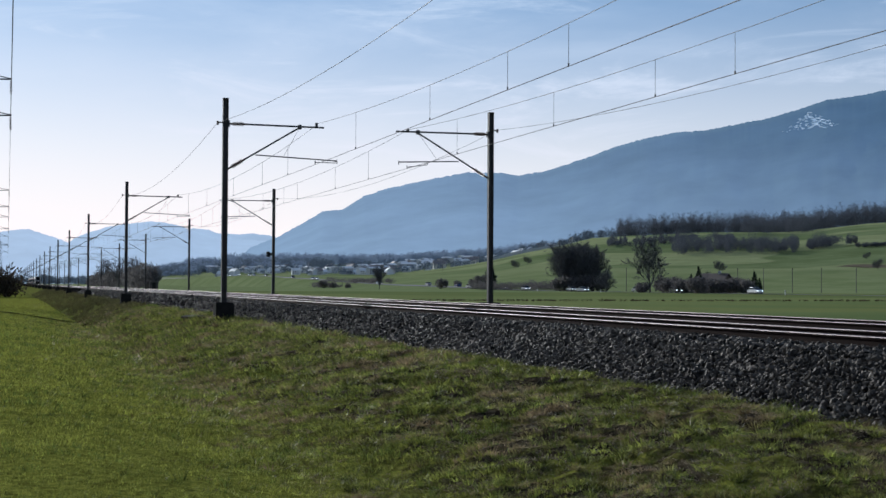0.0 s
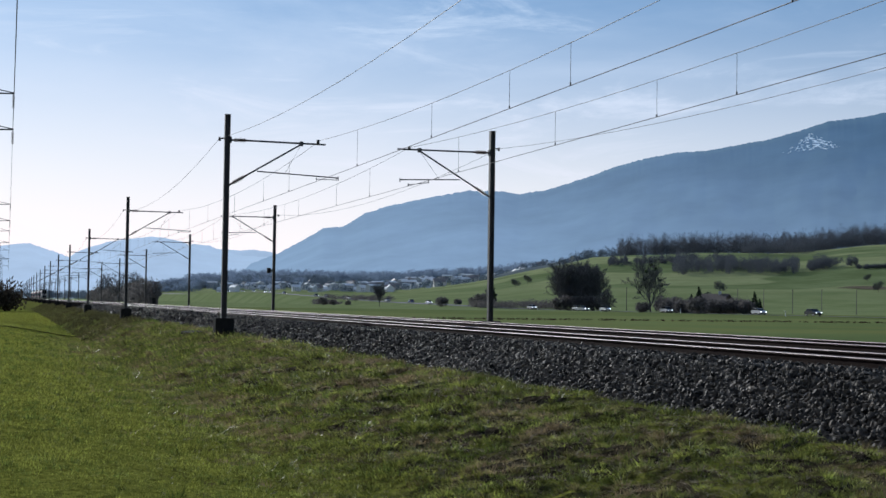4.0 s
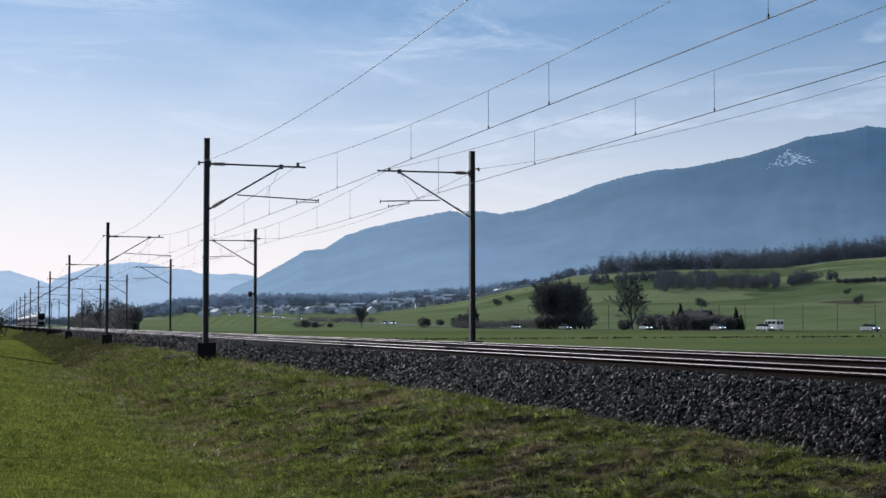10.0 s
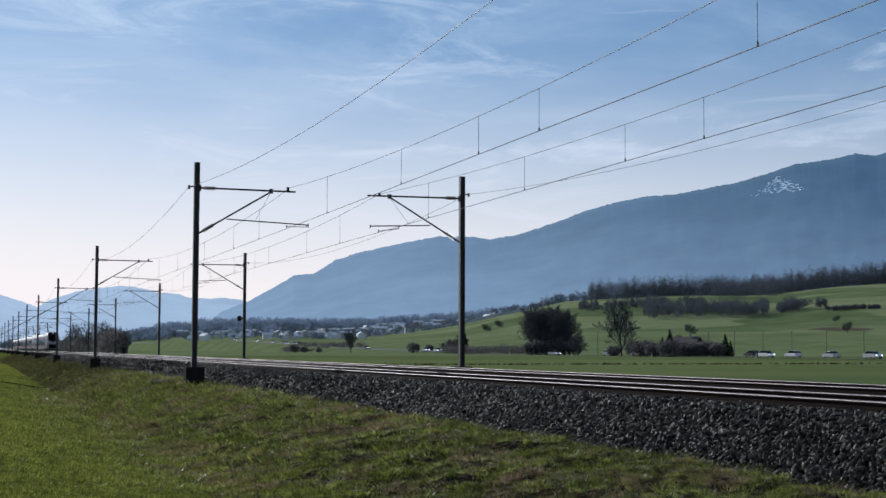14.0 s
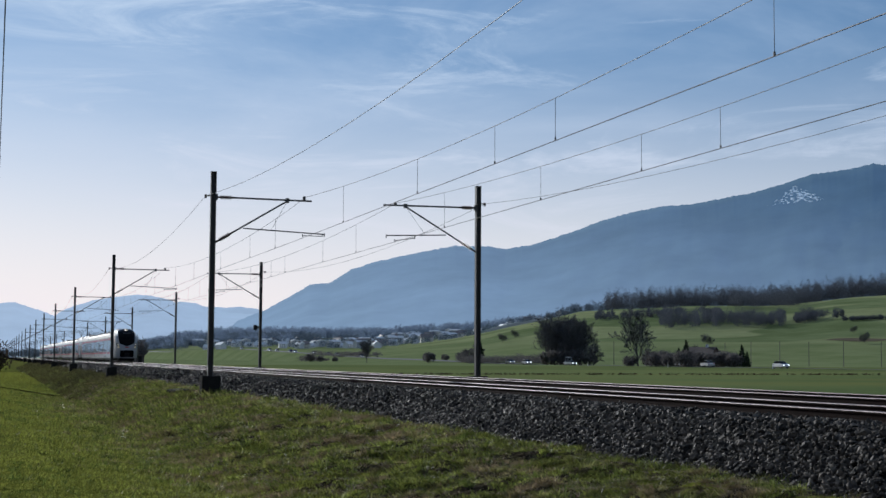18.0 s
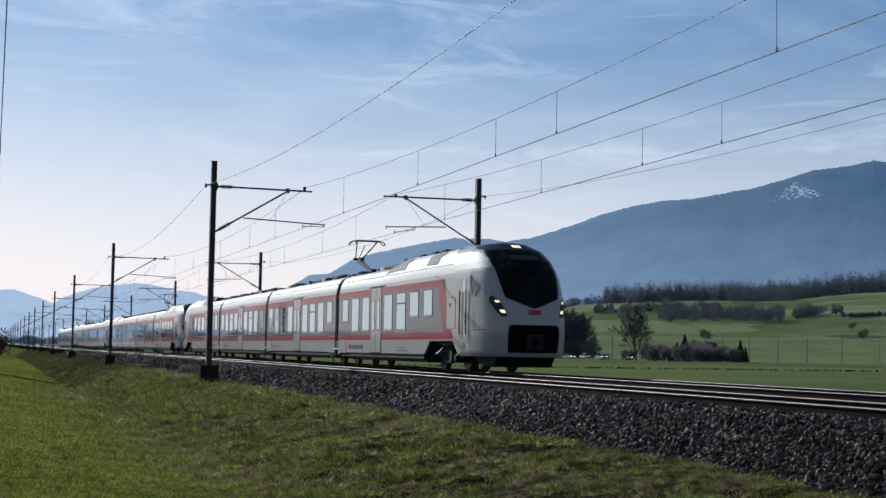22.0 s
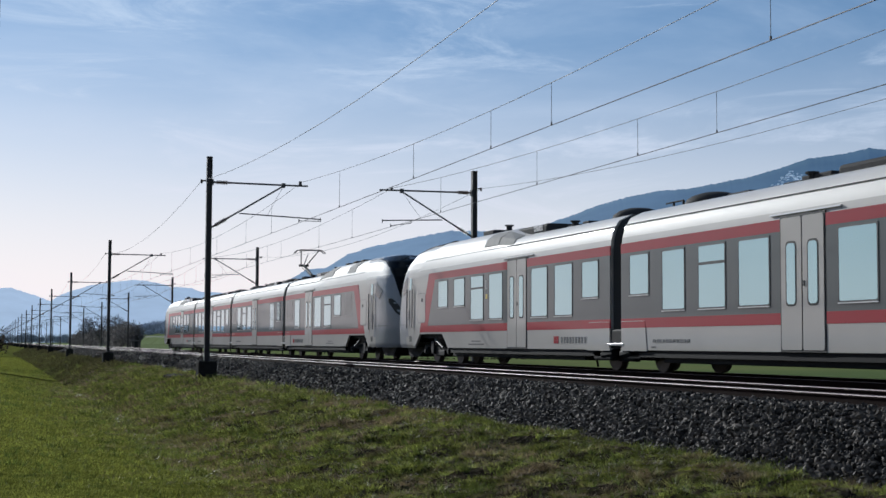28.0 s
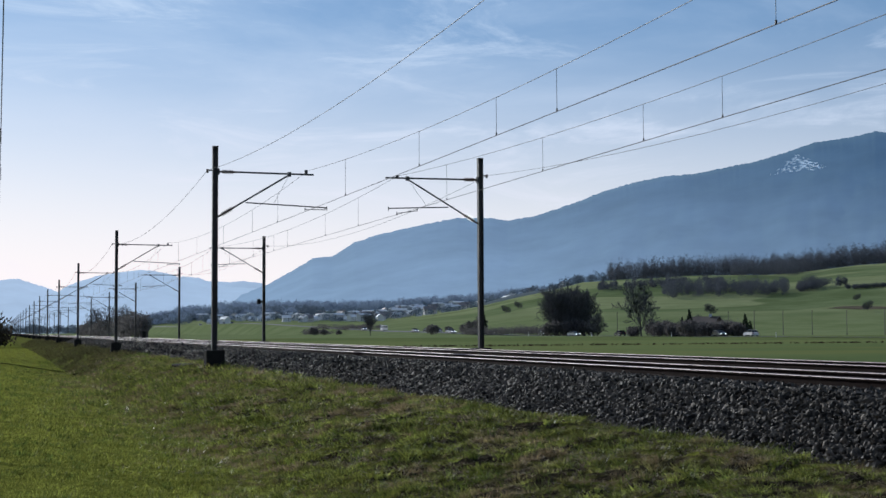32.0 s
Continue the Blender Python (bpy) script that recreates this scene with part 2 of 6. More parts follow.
# coach silver made paler on top: sun and sky light put into colour
M["lit_roof_paint"] = mat("matt roof paint lightened for sun", (0.68, 0.64, 0.59), 0.55, 0.0, 0.08, 0.8, spec=0.2, coat=0.25)
# coach silver darkened, shade of the front put into its colour
M["nose"] = mat("silver nose paint darkened for shade", (0.27, 0.272, 0.285), 0.5, 0.0, 0.06, 0.6, spec=0.1, coat=0.5)
M["trim_grey"] = mat("dark grey trim", (0.045, 0.047, 0.05), 0.45, 0.3, 0.15)
M["dark_panel"] = mat("charcoal panel", (0.075, 0.08, 0.082), 0.35, 0.1, 0.1, coat=0.3)
M["roof_glass"] = mat("smoked roof pane", (0.3, 0.29, 0.27), 0.75, 0.0, 0.15, spec=0.1)
# near-black surface colour that paints the dark inside the opening
M["hollow"] = mat("coupler recess, shade painted on", (0.004, 0.004, 0.005), 0.9, spec=0.03)
M["yellow"] = mat("yellow marking", (0.6, 0.45, 0.05), 0.5)
M["cab_glass"] = mat("grey cab side glass", (0.045, 0.05, 0.055), 0.05, 0.2, 0.1, spec=0.6)
M["lettering"] = mat("dark lettering", (0.06, 0.06, 0.065), 0.5)
M["white_paint"] = mat("white marking", (0.75, 0.75, 0.73), 0.5)
M["lamp_off"] = mat("clear lamp glass", (0.3, 0.3, 0.3), 0.1, 0.5)
M["lamp_lit"] = mat("lit headlamp", (0.9, 0.8, 0.6), 0.3)
M["lamp_lit"].node_tree.nodes["Principled BSDF"].inputs["Emission Color"].default_value = (1.0, 0.75, 0.42, 1)
M["lamp_lit"].node_tree.nodes["Principled BSDF"].inputs["Emission Strength"].default_value = 1.1
M["snow"] = veil(mat("old snow", (0.8, 0.82, 0.86), 0.9), (0.14, 0.19, 0.25))
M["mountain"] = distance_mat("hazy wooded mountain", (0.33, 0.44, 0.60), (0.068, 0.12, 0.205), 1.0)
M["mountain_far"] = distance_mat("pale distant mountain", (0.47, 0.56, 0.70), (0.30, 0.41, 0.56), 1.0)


# ---- small builders ----
def mesh_of(name, bm, material, smooth=False):
    me = bpy.data.meshes.new(name)
    bm.to_mesh(me)
    bm.free()
    for m in (material if isinstance(material, (list, tuple)) else [material]):
        me.materials.append(m)
    if smooth:
        for p in me.polygons:
            p.use_smooth = True
    return me


def part(name, bm, material, parent=None, label="", at=None, smooth=False):
    me = bm if isinstance(bm, bpy.types.Mesh) else mesh_of(name, bm, material, smooth)
    ob = new(name, me)
    if parent is not None:
        ob.parent = parent
    if at is not None:
        ob.matrix_basis = at
    if label:
        tagged(ob, label)
    return ob


def box(bm, x0, x1, y0, y1, z0, z1, bevel=0.0):
    made = bmesh.ops.create_cube(bm, size=1.0, matrix=Matrix.Translation(((x0 + x1) / 2, (y0 + y1) / 2, (z0 + z1) / 2)) @ Matrix.Diagonal((x1 - x0, y1 - y0, z1 - z0, 1)))
    if bevel:
        edges = list({e for v in made["verts"] for e in v.link_edges})
        bmesh.ops.bevel(bm, geom=edges, offset=bevel, segments=2, affect="EDGES", profile=0.5)
    return bm


def boxed(*a, **k):
    return box(bmesh.new(), *a, **k)


def rod(bm, a, b, r, r2=None, n=8, caps=True):
    a, b = Vector(a), Vector(b)
    d = b - a
    m = Matrix.Translation((a + b) / 2) @ d.to_track_quat("Z", "Y").to_matrix().to_4x4()
    bmesh.ops.create_cone(bm, cap_ends=caps, segments=n, radius1=r, radius2=r if r2 is None else r2, depth=d.length, matrix=m)
    return bm


def rodded(*a, **k):
    return rod(bmesh.new(), *a, **k)


def prism(bm, outline, x0, x1):
    """A flat outline of (y, z) pairs, made thick from x0 to x1."""
    a = [bm.verts.new((x0, y, z)) for y, z in outline]
    b = [bm.verts.new((x1, y, z)) for y, z in outline]
    bm.faces.new(a), bm.faces.new(b[::-1])
    n = len(a)
    for i in range(n):
        bm.faces.new((a[i], b[i], b[(i + 1) % n], a[(i + 1) % n]))
    bmesh.ops.recalc_face_normals(bm, faces=bm.faces)
    return bm


def raw(name, verts, faces, material, smooth=False):
    me = bpy.data.meshes.new(name)
    me.from_pydata(verts, [], faces)
    me.materials.append(material)
    if smooth:
        me.polygons.foreach_set("use_smooth", [True] * len(me.polygons))
    return me


def step(e0, e1, v):
    u = min(1.0, max(0.0, (v - e0) / (e1 - e0)))
    return u * u * (3 - 2 * u)


# ---- the plan ----
NEAR, FAR = 11.79, 15.79            # centres of the two tracks; rail head at z = 0
LEFT_X, RIGHT_X = 8.12, 19.45       # lines of masts
LEFT_MASTS = (-42.5, 6.7, 55.9, 104.3, 154.6, 203.5, 249.5, 297.0, 342.0) + tuple(390.0 + 48.0 * i for i in range(12))
RIGHT_MASTS = (-46.0, 5.6, 56.8, 108.0, 161.0, 213.5, 265.5, 317.5) + tuple(369.5 + 52.0 * i for i in range(11))
MAST_TOP, WIRE_Z = 7.94, 5.5
ROAD_X = 165.0

# ---- ground ----
HILL = ((2.0, 0.0), (6.0, 5.6), (9.4, 8.5), (13.5, 9.0), (15.1, 9.7), (17.4, 16.2), (19.0, 20.5), (19.8, 25.0), (21.9, 32.0), (23.1, 38.0), (25.6, 40.5), (27.0, 42.5), (28.6, 43.0), (31.3, 43.0), (33.0, 49.0), (34.9, 51.0), (40.0, 56.0), (60.0, 45.0), (80.0, 0.0))


def hill_top(a):
    for (a0, h0), (a1, h1) in zip(HILL, HILL[1:]):
        if a0 <= a < a1:
            return h0 + (h1 - h0) * (a - a0) / (a1 - a0)
    return 0.0


def ground_z(x, y):
    fall = step(5, 130, y)
    field = -1.1 - 1.0 * fall
    foot = 3.6 + 1.7 * fall
    field -= 0.34 * step(0.0, foot, x) * (1 - step(90, 200, y))      # a shallow trough along the foot of the bank
    if x < 9.0:
        u = min(1.0, max(0.0, (x - foot) / (8.4 - foot)))
        z = field + (-0.77 - field) * (0.35 * u + 0.65 * math.sin(u * math.pi / 2))
        w = step(0.0, 0.25, u) * (1 - 0.6 * step(0.9, 1.0, u))
        if y < 200:   # tussocks on the bank, an almost even meadow below it
            z += 0.05 * noise.noise((x * 0.35, y * 0.35, 0)) + (0.02 + 0.09 * w) * noise.noise((x * 1.0, y * 1.0, 4.0)) + 0.075 * w * noise.noise((x * 2.2, y * 2.2, 9.0)) + 0.05 * w * noise.noise((x * 5.0, y * 5.0, 2.0))
        if x < -30:
            z += 0.02 * min(80, -30 - x) * step(100, 300, y)
        return z
    if x < 18.4:
        return -0.86
    z = -0.86 - 0.16 * step(18.4, 22.0, x)
    r = math.hypot(x, y)
    a = math.degrees(math.atan2(x, y))
    if x > 150 and y > 0:
        z += hill_top(a) * step(450, 1150, r) * (1 + 0.06 * noise.noise((x * 0.006, y * 0.006, 2.0)))
        z += 27 * step(1250, 2500, r) * step(3.5, 9.0, a)
    return z


def spaced(lo, fine_lo, fine_hi, hi, fine, grow):
    out = list(np.arange(fine_lo, fine_hi + 1e-6, fine))
    s, v = fine, out[-1]
    while v < hi:
        s *= grow
        v = min(hi, v + s)
        out.append(v)
    s, v = fine, out[0]
    while v > lo:
        s *= grow
        v = max(lo, v - s)
        out.insert(0, v)
    return out


def make_ground():
    xs = spaced(-4800, 2.0, 9.2, 4800, 0.1, 1.075)
    ys = spaced(-4800, 11, 40, 4800, 0.11, 1.05)
    verts = [(x, y, ground_z(x, y)) for y in ys for x in xs]
    nx = len(xs)
    faces = [(j * nx + i, j * nx + i + 1, (j + 1) * nx + i + 1, (j + 1) * nx + i) for j in range(len(ys) - 1) for i in range(nx - 1)]
    ob = new("ground", raw("ground", verts, faces, M["turf"], True))
    tagged(ob, "flat green meadows with a grassy railway bank and a rising hill", "ground", kind="structure")


def turf_mat():
    m = bpy.data.materials.new("meadow turf")
    m.use_nodes = True
    n, l = m.node_tree.nodes, m.node_tree.links
    b = n["Principled BSDF"]
    b.inputs["Roughness"].default_value, b.inputs["Specular IOR Level"].default_value = 1.0, 0.0
    tc = n.new("ShaderNodeTexCoord")

    def noise_at(scale, detail, rough=0.55):
        t = n.new("ShaderNodeTexNoise")
        t.inputs["Scale"].default_value, t.inputs["Detail"].default_value, t.inputs["Roughness"].default_value = scale, detail, rough
        l.new(tc.outputs["Object"], t.inputs["Vector"])
        return t

    def mixed(fac, a, c):
        x = n.new("ShaderNodeMix")
        x.data_type = "RGBA"
        if hasattr(fac, "links"):
            l.new(fac, x.inputs[0])
        for s, v in ((6, a), (7, c)):
            if hasattr(v, "links"):
                l.new(v, x.inputs[s])
            else:
                x.inputs[s].default_value = (*v, 1)
        return x.outputs[2]

    def ramped(src, p0, p1):
        r = n.new("ShaderNodeMapRange")
        r.interpolation_type = "SMOOTHSTEP"
        r.inputs["From Min"].default_value, r.inputs["From Max"].default_value = p0, p1
        l.new(src, r.inputs["Value"])
        return r.outputs["Result"]

    fine = noise_at(9.0, 10.0, 0.75)
    green = mixed(ramped(fine.outputs["Fac"], 0.35, 0.65), (0.053, 0.056, 0.011), (0.235, 0.24, 0.045))
    wide = noise_at(0.012, 4.0)
    green2 = mixed(ramped(wide.outputs["Fac"], 0.4, 0.6), green, (0.16, 0.178, 0.035))
    dry = noise_at(0.9, 6.0, 0.7)
    sx = n.new("ShaderNodeSeparateXYZ")
    l.new(tc.outputs["Object"], sx.inputs["Vector"])
    lo, hi = ramped(sx.outputs["X"], 2.5, 5.0), ramped(sx.outputs["X"], 10.0, 9.0)
    bank = n.new("ShaderNodeMath")
    bank.operation = "MULTIPLY"
    l.new(lo, bank.inputs[0])
    l.new(hi, bank.inputs[1])
    dm = n.new("ShaderNodeMath")
    dm.operation = "MULTIPLY"
    l.new(bank.outputs[0], dm.inputs[0])
    l.new(ramped(dry.outputs["Fac"], 0.38, 0.52), dm.inputs[1])
    # bare soil; its dark end also paints shade in hollows between tufts
    soil = mixed(ramped(fine.outputs["Fac"], 0.4, 0.65), (0.016, 0.013, 0.009), (0.1, 0.08, 0.05))
    far_bank = mixed(ramped(sx.outputs["Y"], 70.0, 130.0), soil, (0.1, 0.105, 0.032))   # brown scrub
    bare = mixed(dm.outputs[0], green2, far_bank)
    # winter crops beyond the railway, their greens dulled for haze
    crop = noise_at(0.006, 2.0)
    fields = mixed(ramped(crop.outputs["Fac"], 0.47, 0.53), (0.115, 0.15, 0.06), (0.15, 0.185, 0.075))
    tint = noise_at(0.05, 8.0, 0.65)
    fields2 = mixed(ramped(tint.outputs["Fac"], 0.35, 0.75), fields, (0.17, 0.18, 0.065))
    hazed_fields = mixed(ramped(sx.outputs["Y"], 340.0, 352.0), fields2, mixed(ramped(noise_at(0.04, 9.0, 0.7).outputs["Fac"], 0.35, 0.65), (0.15, 0.185, 0.08), (0.195, 0.23, 0.11)))   # far field made paler, to put haze into its colour
    hazed_upland = mixed(ramped(sx.outputs["Z"], 2.0, 14.0), hazed_fields, mixed(ramped(noise_at(0.011, 1.0).outputs["Fac"], 0.46, 0.5), mixed(ramped(noise_at(0.03, 9.0, 0.7).outputs["Fac"], 0.35, 0.65), (0.11, 0.142, 0.062), (0.17, 0.208, 0.1)), mixed(ramped(noise_at(0.05, 9.0, 0.7).outputs["Fac"], 0.35, 0.65), (0.19, 0.22, 0.105), (0.245, 0.27, 0.138))))   # hill pasture, paled with height to put haze into its colour
    col = mixed(ramped(sx.outputs["X"], 24.0, 40.0), bare, hazed_upland)
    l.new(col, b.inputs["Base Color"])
    bp = n.new("ShaderNodeBump")
    bp.inputs["Strength"].default_value, bp.inputs["Distance"].default_value = 0.6, 0.05
    l.new(fine.outputs["Fac"], bp.inputs["Height"])
    l.new(bp.outputs["Normal"], b.inputs["Normal"])
    return m


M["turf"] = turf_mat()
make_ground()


# ---- mountains ----
def ridge(name, label, tops, r0, r1, material, rough, seed):
    """A wooded range: for each bearing its crest's angle above the horizon, from a foot at r0 to a crest at r1."""
    nr = 26
    a0, a1 = tops[0][0], tops[-1][0]
    fine0, fine1 = max(a0, -1.0), min(a1, 36.5)
    bearings = list(np.arange(a0, fine0, 1.0)) + list(np.arange(fine0, fine1, 0.06)) + list(np.arange(fine1, a1, 1.0)) + [a1]
    na = len(bearings) - 1
    verts, faces = [], []
    for a in bearings:
        a = float(a)
        el = tops[-1][1]
        for (p, e), (q, f) in zip(tops, tops[1:]):
            if p <= a <= q:
                el = e + (f - e) * (a - p) / (q - p)
                break
        crest = rough * (noise.fractal((a * 1.5, seed, 0), 0.9, 2.1, 6) * 0.5 + 0.5 * noise.noise((a * 14, seed, 3)) * 0.35) + 0.03 * noise.noise((a * 8.3, seed, 6)) + 0.02 * noise.noise((a * 3.7, seed, 8))
        for j in range(nr + 1):
            u = j / nr
            r = r0 + (r1 - r0) * u
            h = r1 * math.tan(radians(max(el + crest * u ** 10, 0.05)))
            prof = u ** 1.25
            bulge = 0.035 * math.sin(u * math.pi) * (noise.fractal((a * 0.45, u * 4, seed + 7), 0.9, 2.0, 3))
            z = 0.65 * u - 6 * (1 - u) + h * max(0.0, prof + bulge)
            verts.append((r * math.sin(radians(a)), r * math.cos(radians(a)), z))
        r = r1 * 1.06
        verts.append((r * math.sin(radians(a)), r * math.cos(radians(a)), -20))
    k = nr + 2
    for i in range(na):
        for j in range(nr + 1):
            faces.append((i * k + j, (i + 1) * k + j, (i + 1) * k + j + 1, i * k + j + 1))
    ob = new(name, raw(name, verts, faces, material, True))
    tagged(ob, label, "mountain", kind="structure")


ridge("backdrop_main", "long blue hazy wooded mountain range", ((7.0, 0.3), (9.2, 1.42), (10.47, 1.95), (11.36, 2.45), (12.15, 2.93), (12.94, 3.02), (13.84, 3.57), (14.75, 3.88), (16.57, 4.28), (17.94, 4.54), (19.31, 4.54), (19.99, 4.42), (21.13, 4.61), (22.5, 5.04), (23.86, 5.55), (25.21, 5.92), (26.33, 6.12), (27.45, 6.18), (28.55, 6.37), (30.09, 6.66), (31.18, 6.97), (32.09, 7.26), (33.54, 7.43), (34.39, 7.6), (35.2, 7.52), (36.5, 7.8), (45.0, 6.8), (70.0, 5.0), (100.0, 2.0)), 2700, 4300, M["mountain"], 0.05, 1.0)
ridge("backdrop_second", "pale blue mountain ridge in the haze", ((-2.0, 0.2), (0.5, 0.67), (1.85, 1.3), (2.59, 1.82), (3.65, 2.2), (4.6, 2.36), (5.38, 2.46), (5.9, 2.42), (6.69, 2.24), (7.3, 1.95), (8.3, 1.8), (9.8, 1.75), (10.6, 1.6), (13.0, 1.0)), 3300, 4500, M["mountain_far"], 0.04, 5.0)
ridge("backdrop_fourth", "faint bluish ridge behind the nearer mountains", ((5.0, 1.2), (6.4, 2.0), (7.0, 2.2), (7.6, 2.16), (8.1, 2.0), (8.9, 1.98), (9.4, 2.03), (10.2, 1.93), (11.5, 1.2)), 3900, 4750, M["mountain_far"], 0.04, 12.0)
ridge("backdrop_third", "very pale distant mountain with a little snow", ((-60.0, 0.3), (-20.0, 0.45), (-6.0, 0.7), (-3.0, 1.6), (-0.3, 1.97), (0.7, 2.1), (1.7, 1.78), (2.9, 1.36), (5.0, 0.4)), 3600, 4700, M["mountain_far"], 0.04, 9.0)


def snow_field():
    """Streaks of old snow fanning out below the summit."""
    r = random.Random(4)
    root = new("backdrop_snow")
    for i in range(110):
        u = r.random() ** 0.6                       # 0 at the top, 1 at the foot of the fan
        v = r.uniform(-1, 1)
        a, e = 31.4 + v * u * 1.15 + 0.15 * u, 6.8 - 0.62 * u + r.gauss(0, 0.03) + 0.12 * v * u
        w, h = r.uniform(0.025, 0.1) * (1.2 - 0.6 * abs(v)), r.uniform(0.008, 0.03)
        lean = -0.35 * v
        pts = []
        for k in range(7):
            t = 2 * math.pi * k / 7
            aa = a + w * math.cos(t) * r.uniform(0.5, 1.2)
            ee = e + h * math.sin(t) * r.uniform(0.5, 1.2) + lean * w * math.cos(t)
            rr = 4020
            pts.append((rr * math.sin(radians(aa)), rr * math.cos(radians(aa)), 0.65 + rr * math.tan(radians(ee))))
        part("snow_patch", raw("snow_patch", pts, [tuple(range(7))], M["snow"]), None, root)
    tagged(root, "streaks of old snow below the mountain summit", "snow", kind="structure")


snow_field()


# ---- track ----
BED = ((8.2, -1.1), (8.62, -0.83), (9.95, -0.19), (10.4, -0.175), (13.1, -0.2), (13.8, -0.27), (14.4, -0.2), (17.2, -0.175), (17.6, -0.19), (19.0, -1.0))


def make_ballast():
    ys = spaced(-120, -2, 70, 1400, 0.5, 1.1)
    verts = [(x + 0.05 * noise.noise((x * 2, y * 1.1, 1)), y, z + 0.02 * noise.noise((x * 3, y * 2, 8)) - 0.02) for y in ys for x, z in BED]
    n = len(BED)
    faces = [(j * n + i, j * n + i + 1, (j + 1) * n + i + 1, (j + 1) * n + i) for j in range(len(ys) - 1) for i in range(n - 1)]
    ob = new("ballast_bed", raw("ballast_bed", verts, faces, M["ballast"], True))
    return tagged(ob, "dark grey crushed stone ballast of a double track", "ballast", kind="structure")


ballast = make_ballast()
RAIL = ((-0.07, -0.16), (0.07, -0.16), (0.07, -0.145), (0.012, -0.125), (0.012, -0.045), (0.035, -0.035), (0.035, -0.014), (0.031, -0.006), (0.022, -0.002), (0.011, 0.0), (-0.011, 0.0), (-0.022, -0.002), (-0.031, -0.006), (-0.035, -0.014), (-0.035, -0.035), (-0.012, -0.045), (-0.012, -0.125), (-0.07, -0.145))


def rail_mesh():
    ys = [-120 + 20 * i for i in range(77)]
    n = len(RAIL)
    verts = [(a, y, z) for y in ys for a, z in RAIL]
    faces = [(j * n + i, j * n + (i + 1) % n, (j + 1) * n + (i + 1) % n, (j + 1) * n + i) for j in range(len(ys) - 1) for i in range(n)]
    me = raw("rail", verts, faces, M["rail_side"])
    me.materials.append(M["rail_top"])
    for i, p in enumerate(me.polygons):
        if 6 <= i % n <= 12:
            p.material_index, p.use_smooth = 1, True
    return me


def sleeper_mesh():
    bm = bmesh.new()
    prism(bm, [(-0.14, -0.26), (0.14, -0.26), (0.11, -0.165), (-0.11, -0.165)], -1.3, 1.3)
    return mesh_of("sleeper", bm, M["sleeper"])


def clip_mesh():
    bm = bmesh.new()
    box(bm, -0.03, 0.03, -0.06, 0.06, -0.166, -0.125, bevel=0.008)
    return mesh_of("rail_clip", bm, M["rail_side"])


RAIL_MESH, SLEEPER_MESH, CLIP_MESH = rail_mesh(), sleeper_mesh(), clip_mesh()
for centre in (NEAR, FAR):
    track = new("railway_track")
    track.location = (centre, 0, 0)
    tagged(track, "railway track with rusty rails, shiny heads and concrete sleepers", "railway track", group="tracks of the line")
    for side in (-0.7525, 0.7525):
        part("rail", RAIL_MESH, None, track, at=pose(side, 0, 0))
    for k in range(290):
        sl = part("sleeper", SLEEPER_MESH, None, track, at=pose(0, 8 + 0.62 * k, 0))
        if 8 < k < 60:
            for x in (-0.8525, -0.6525, 0.6525, 0.8525):
                part("rail_clip", CLIP_MESH, None, sl, at=pose(x, 0, 0))


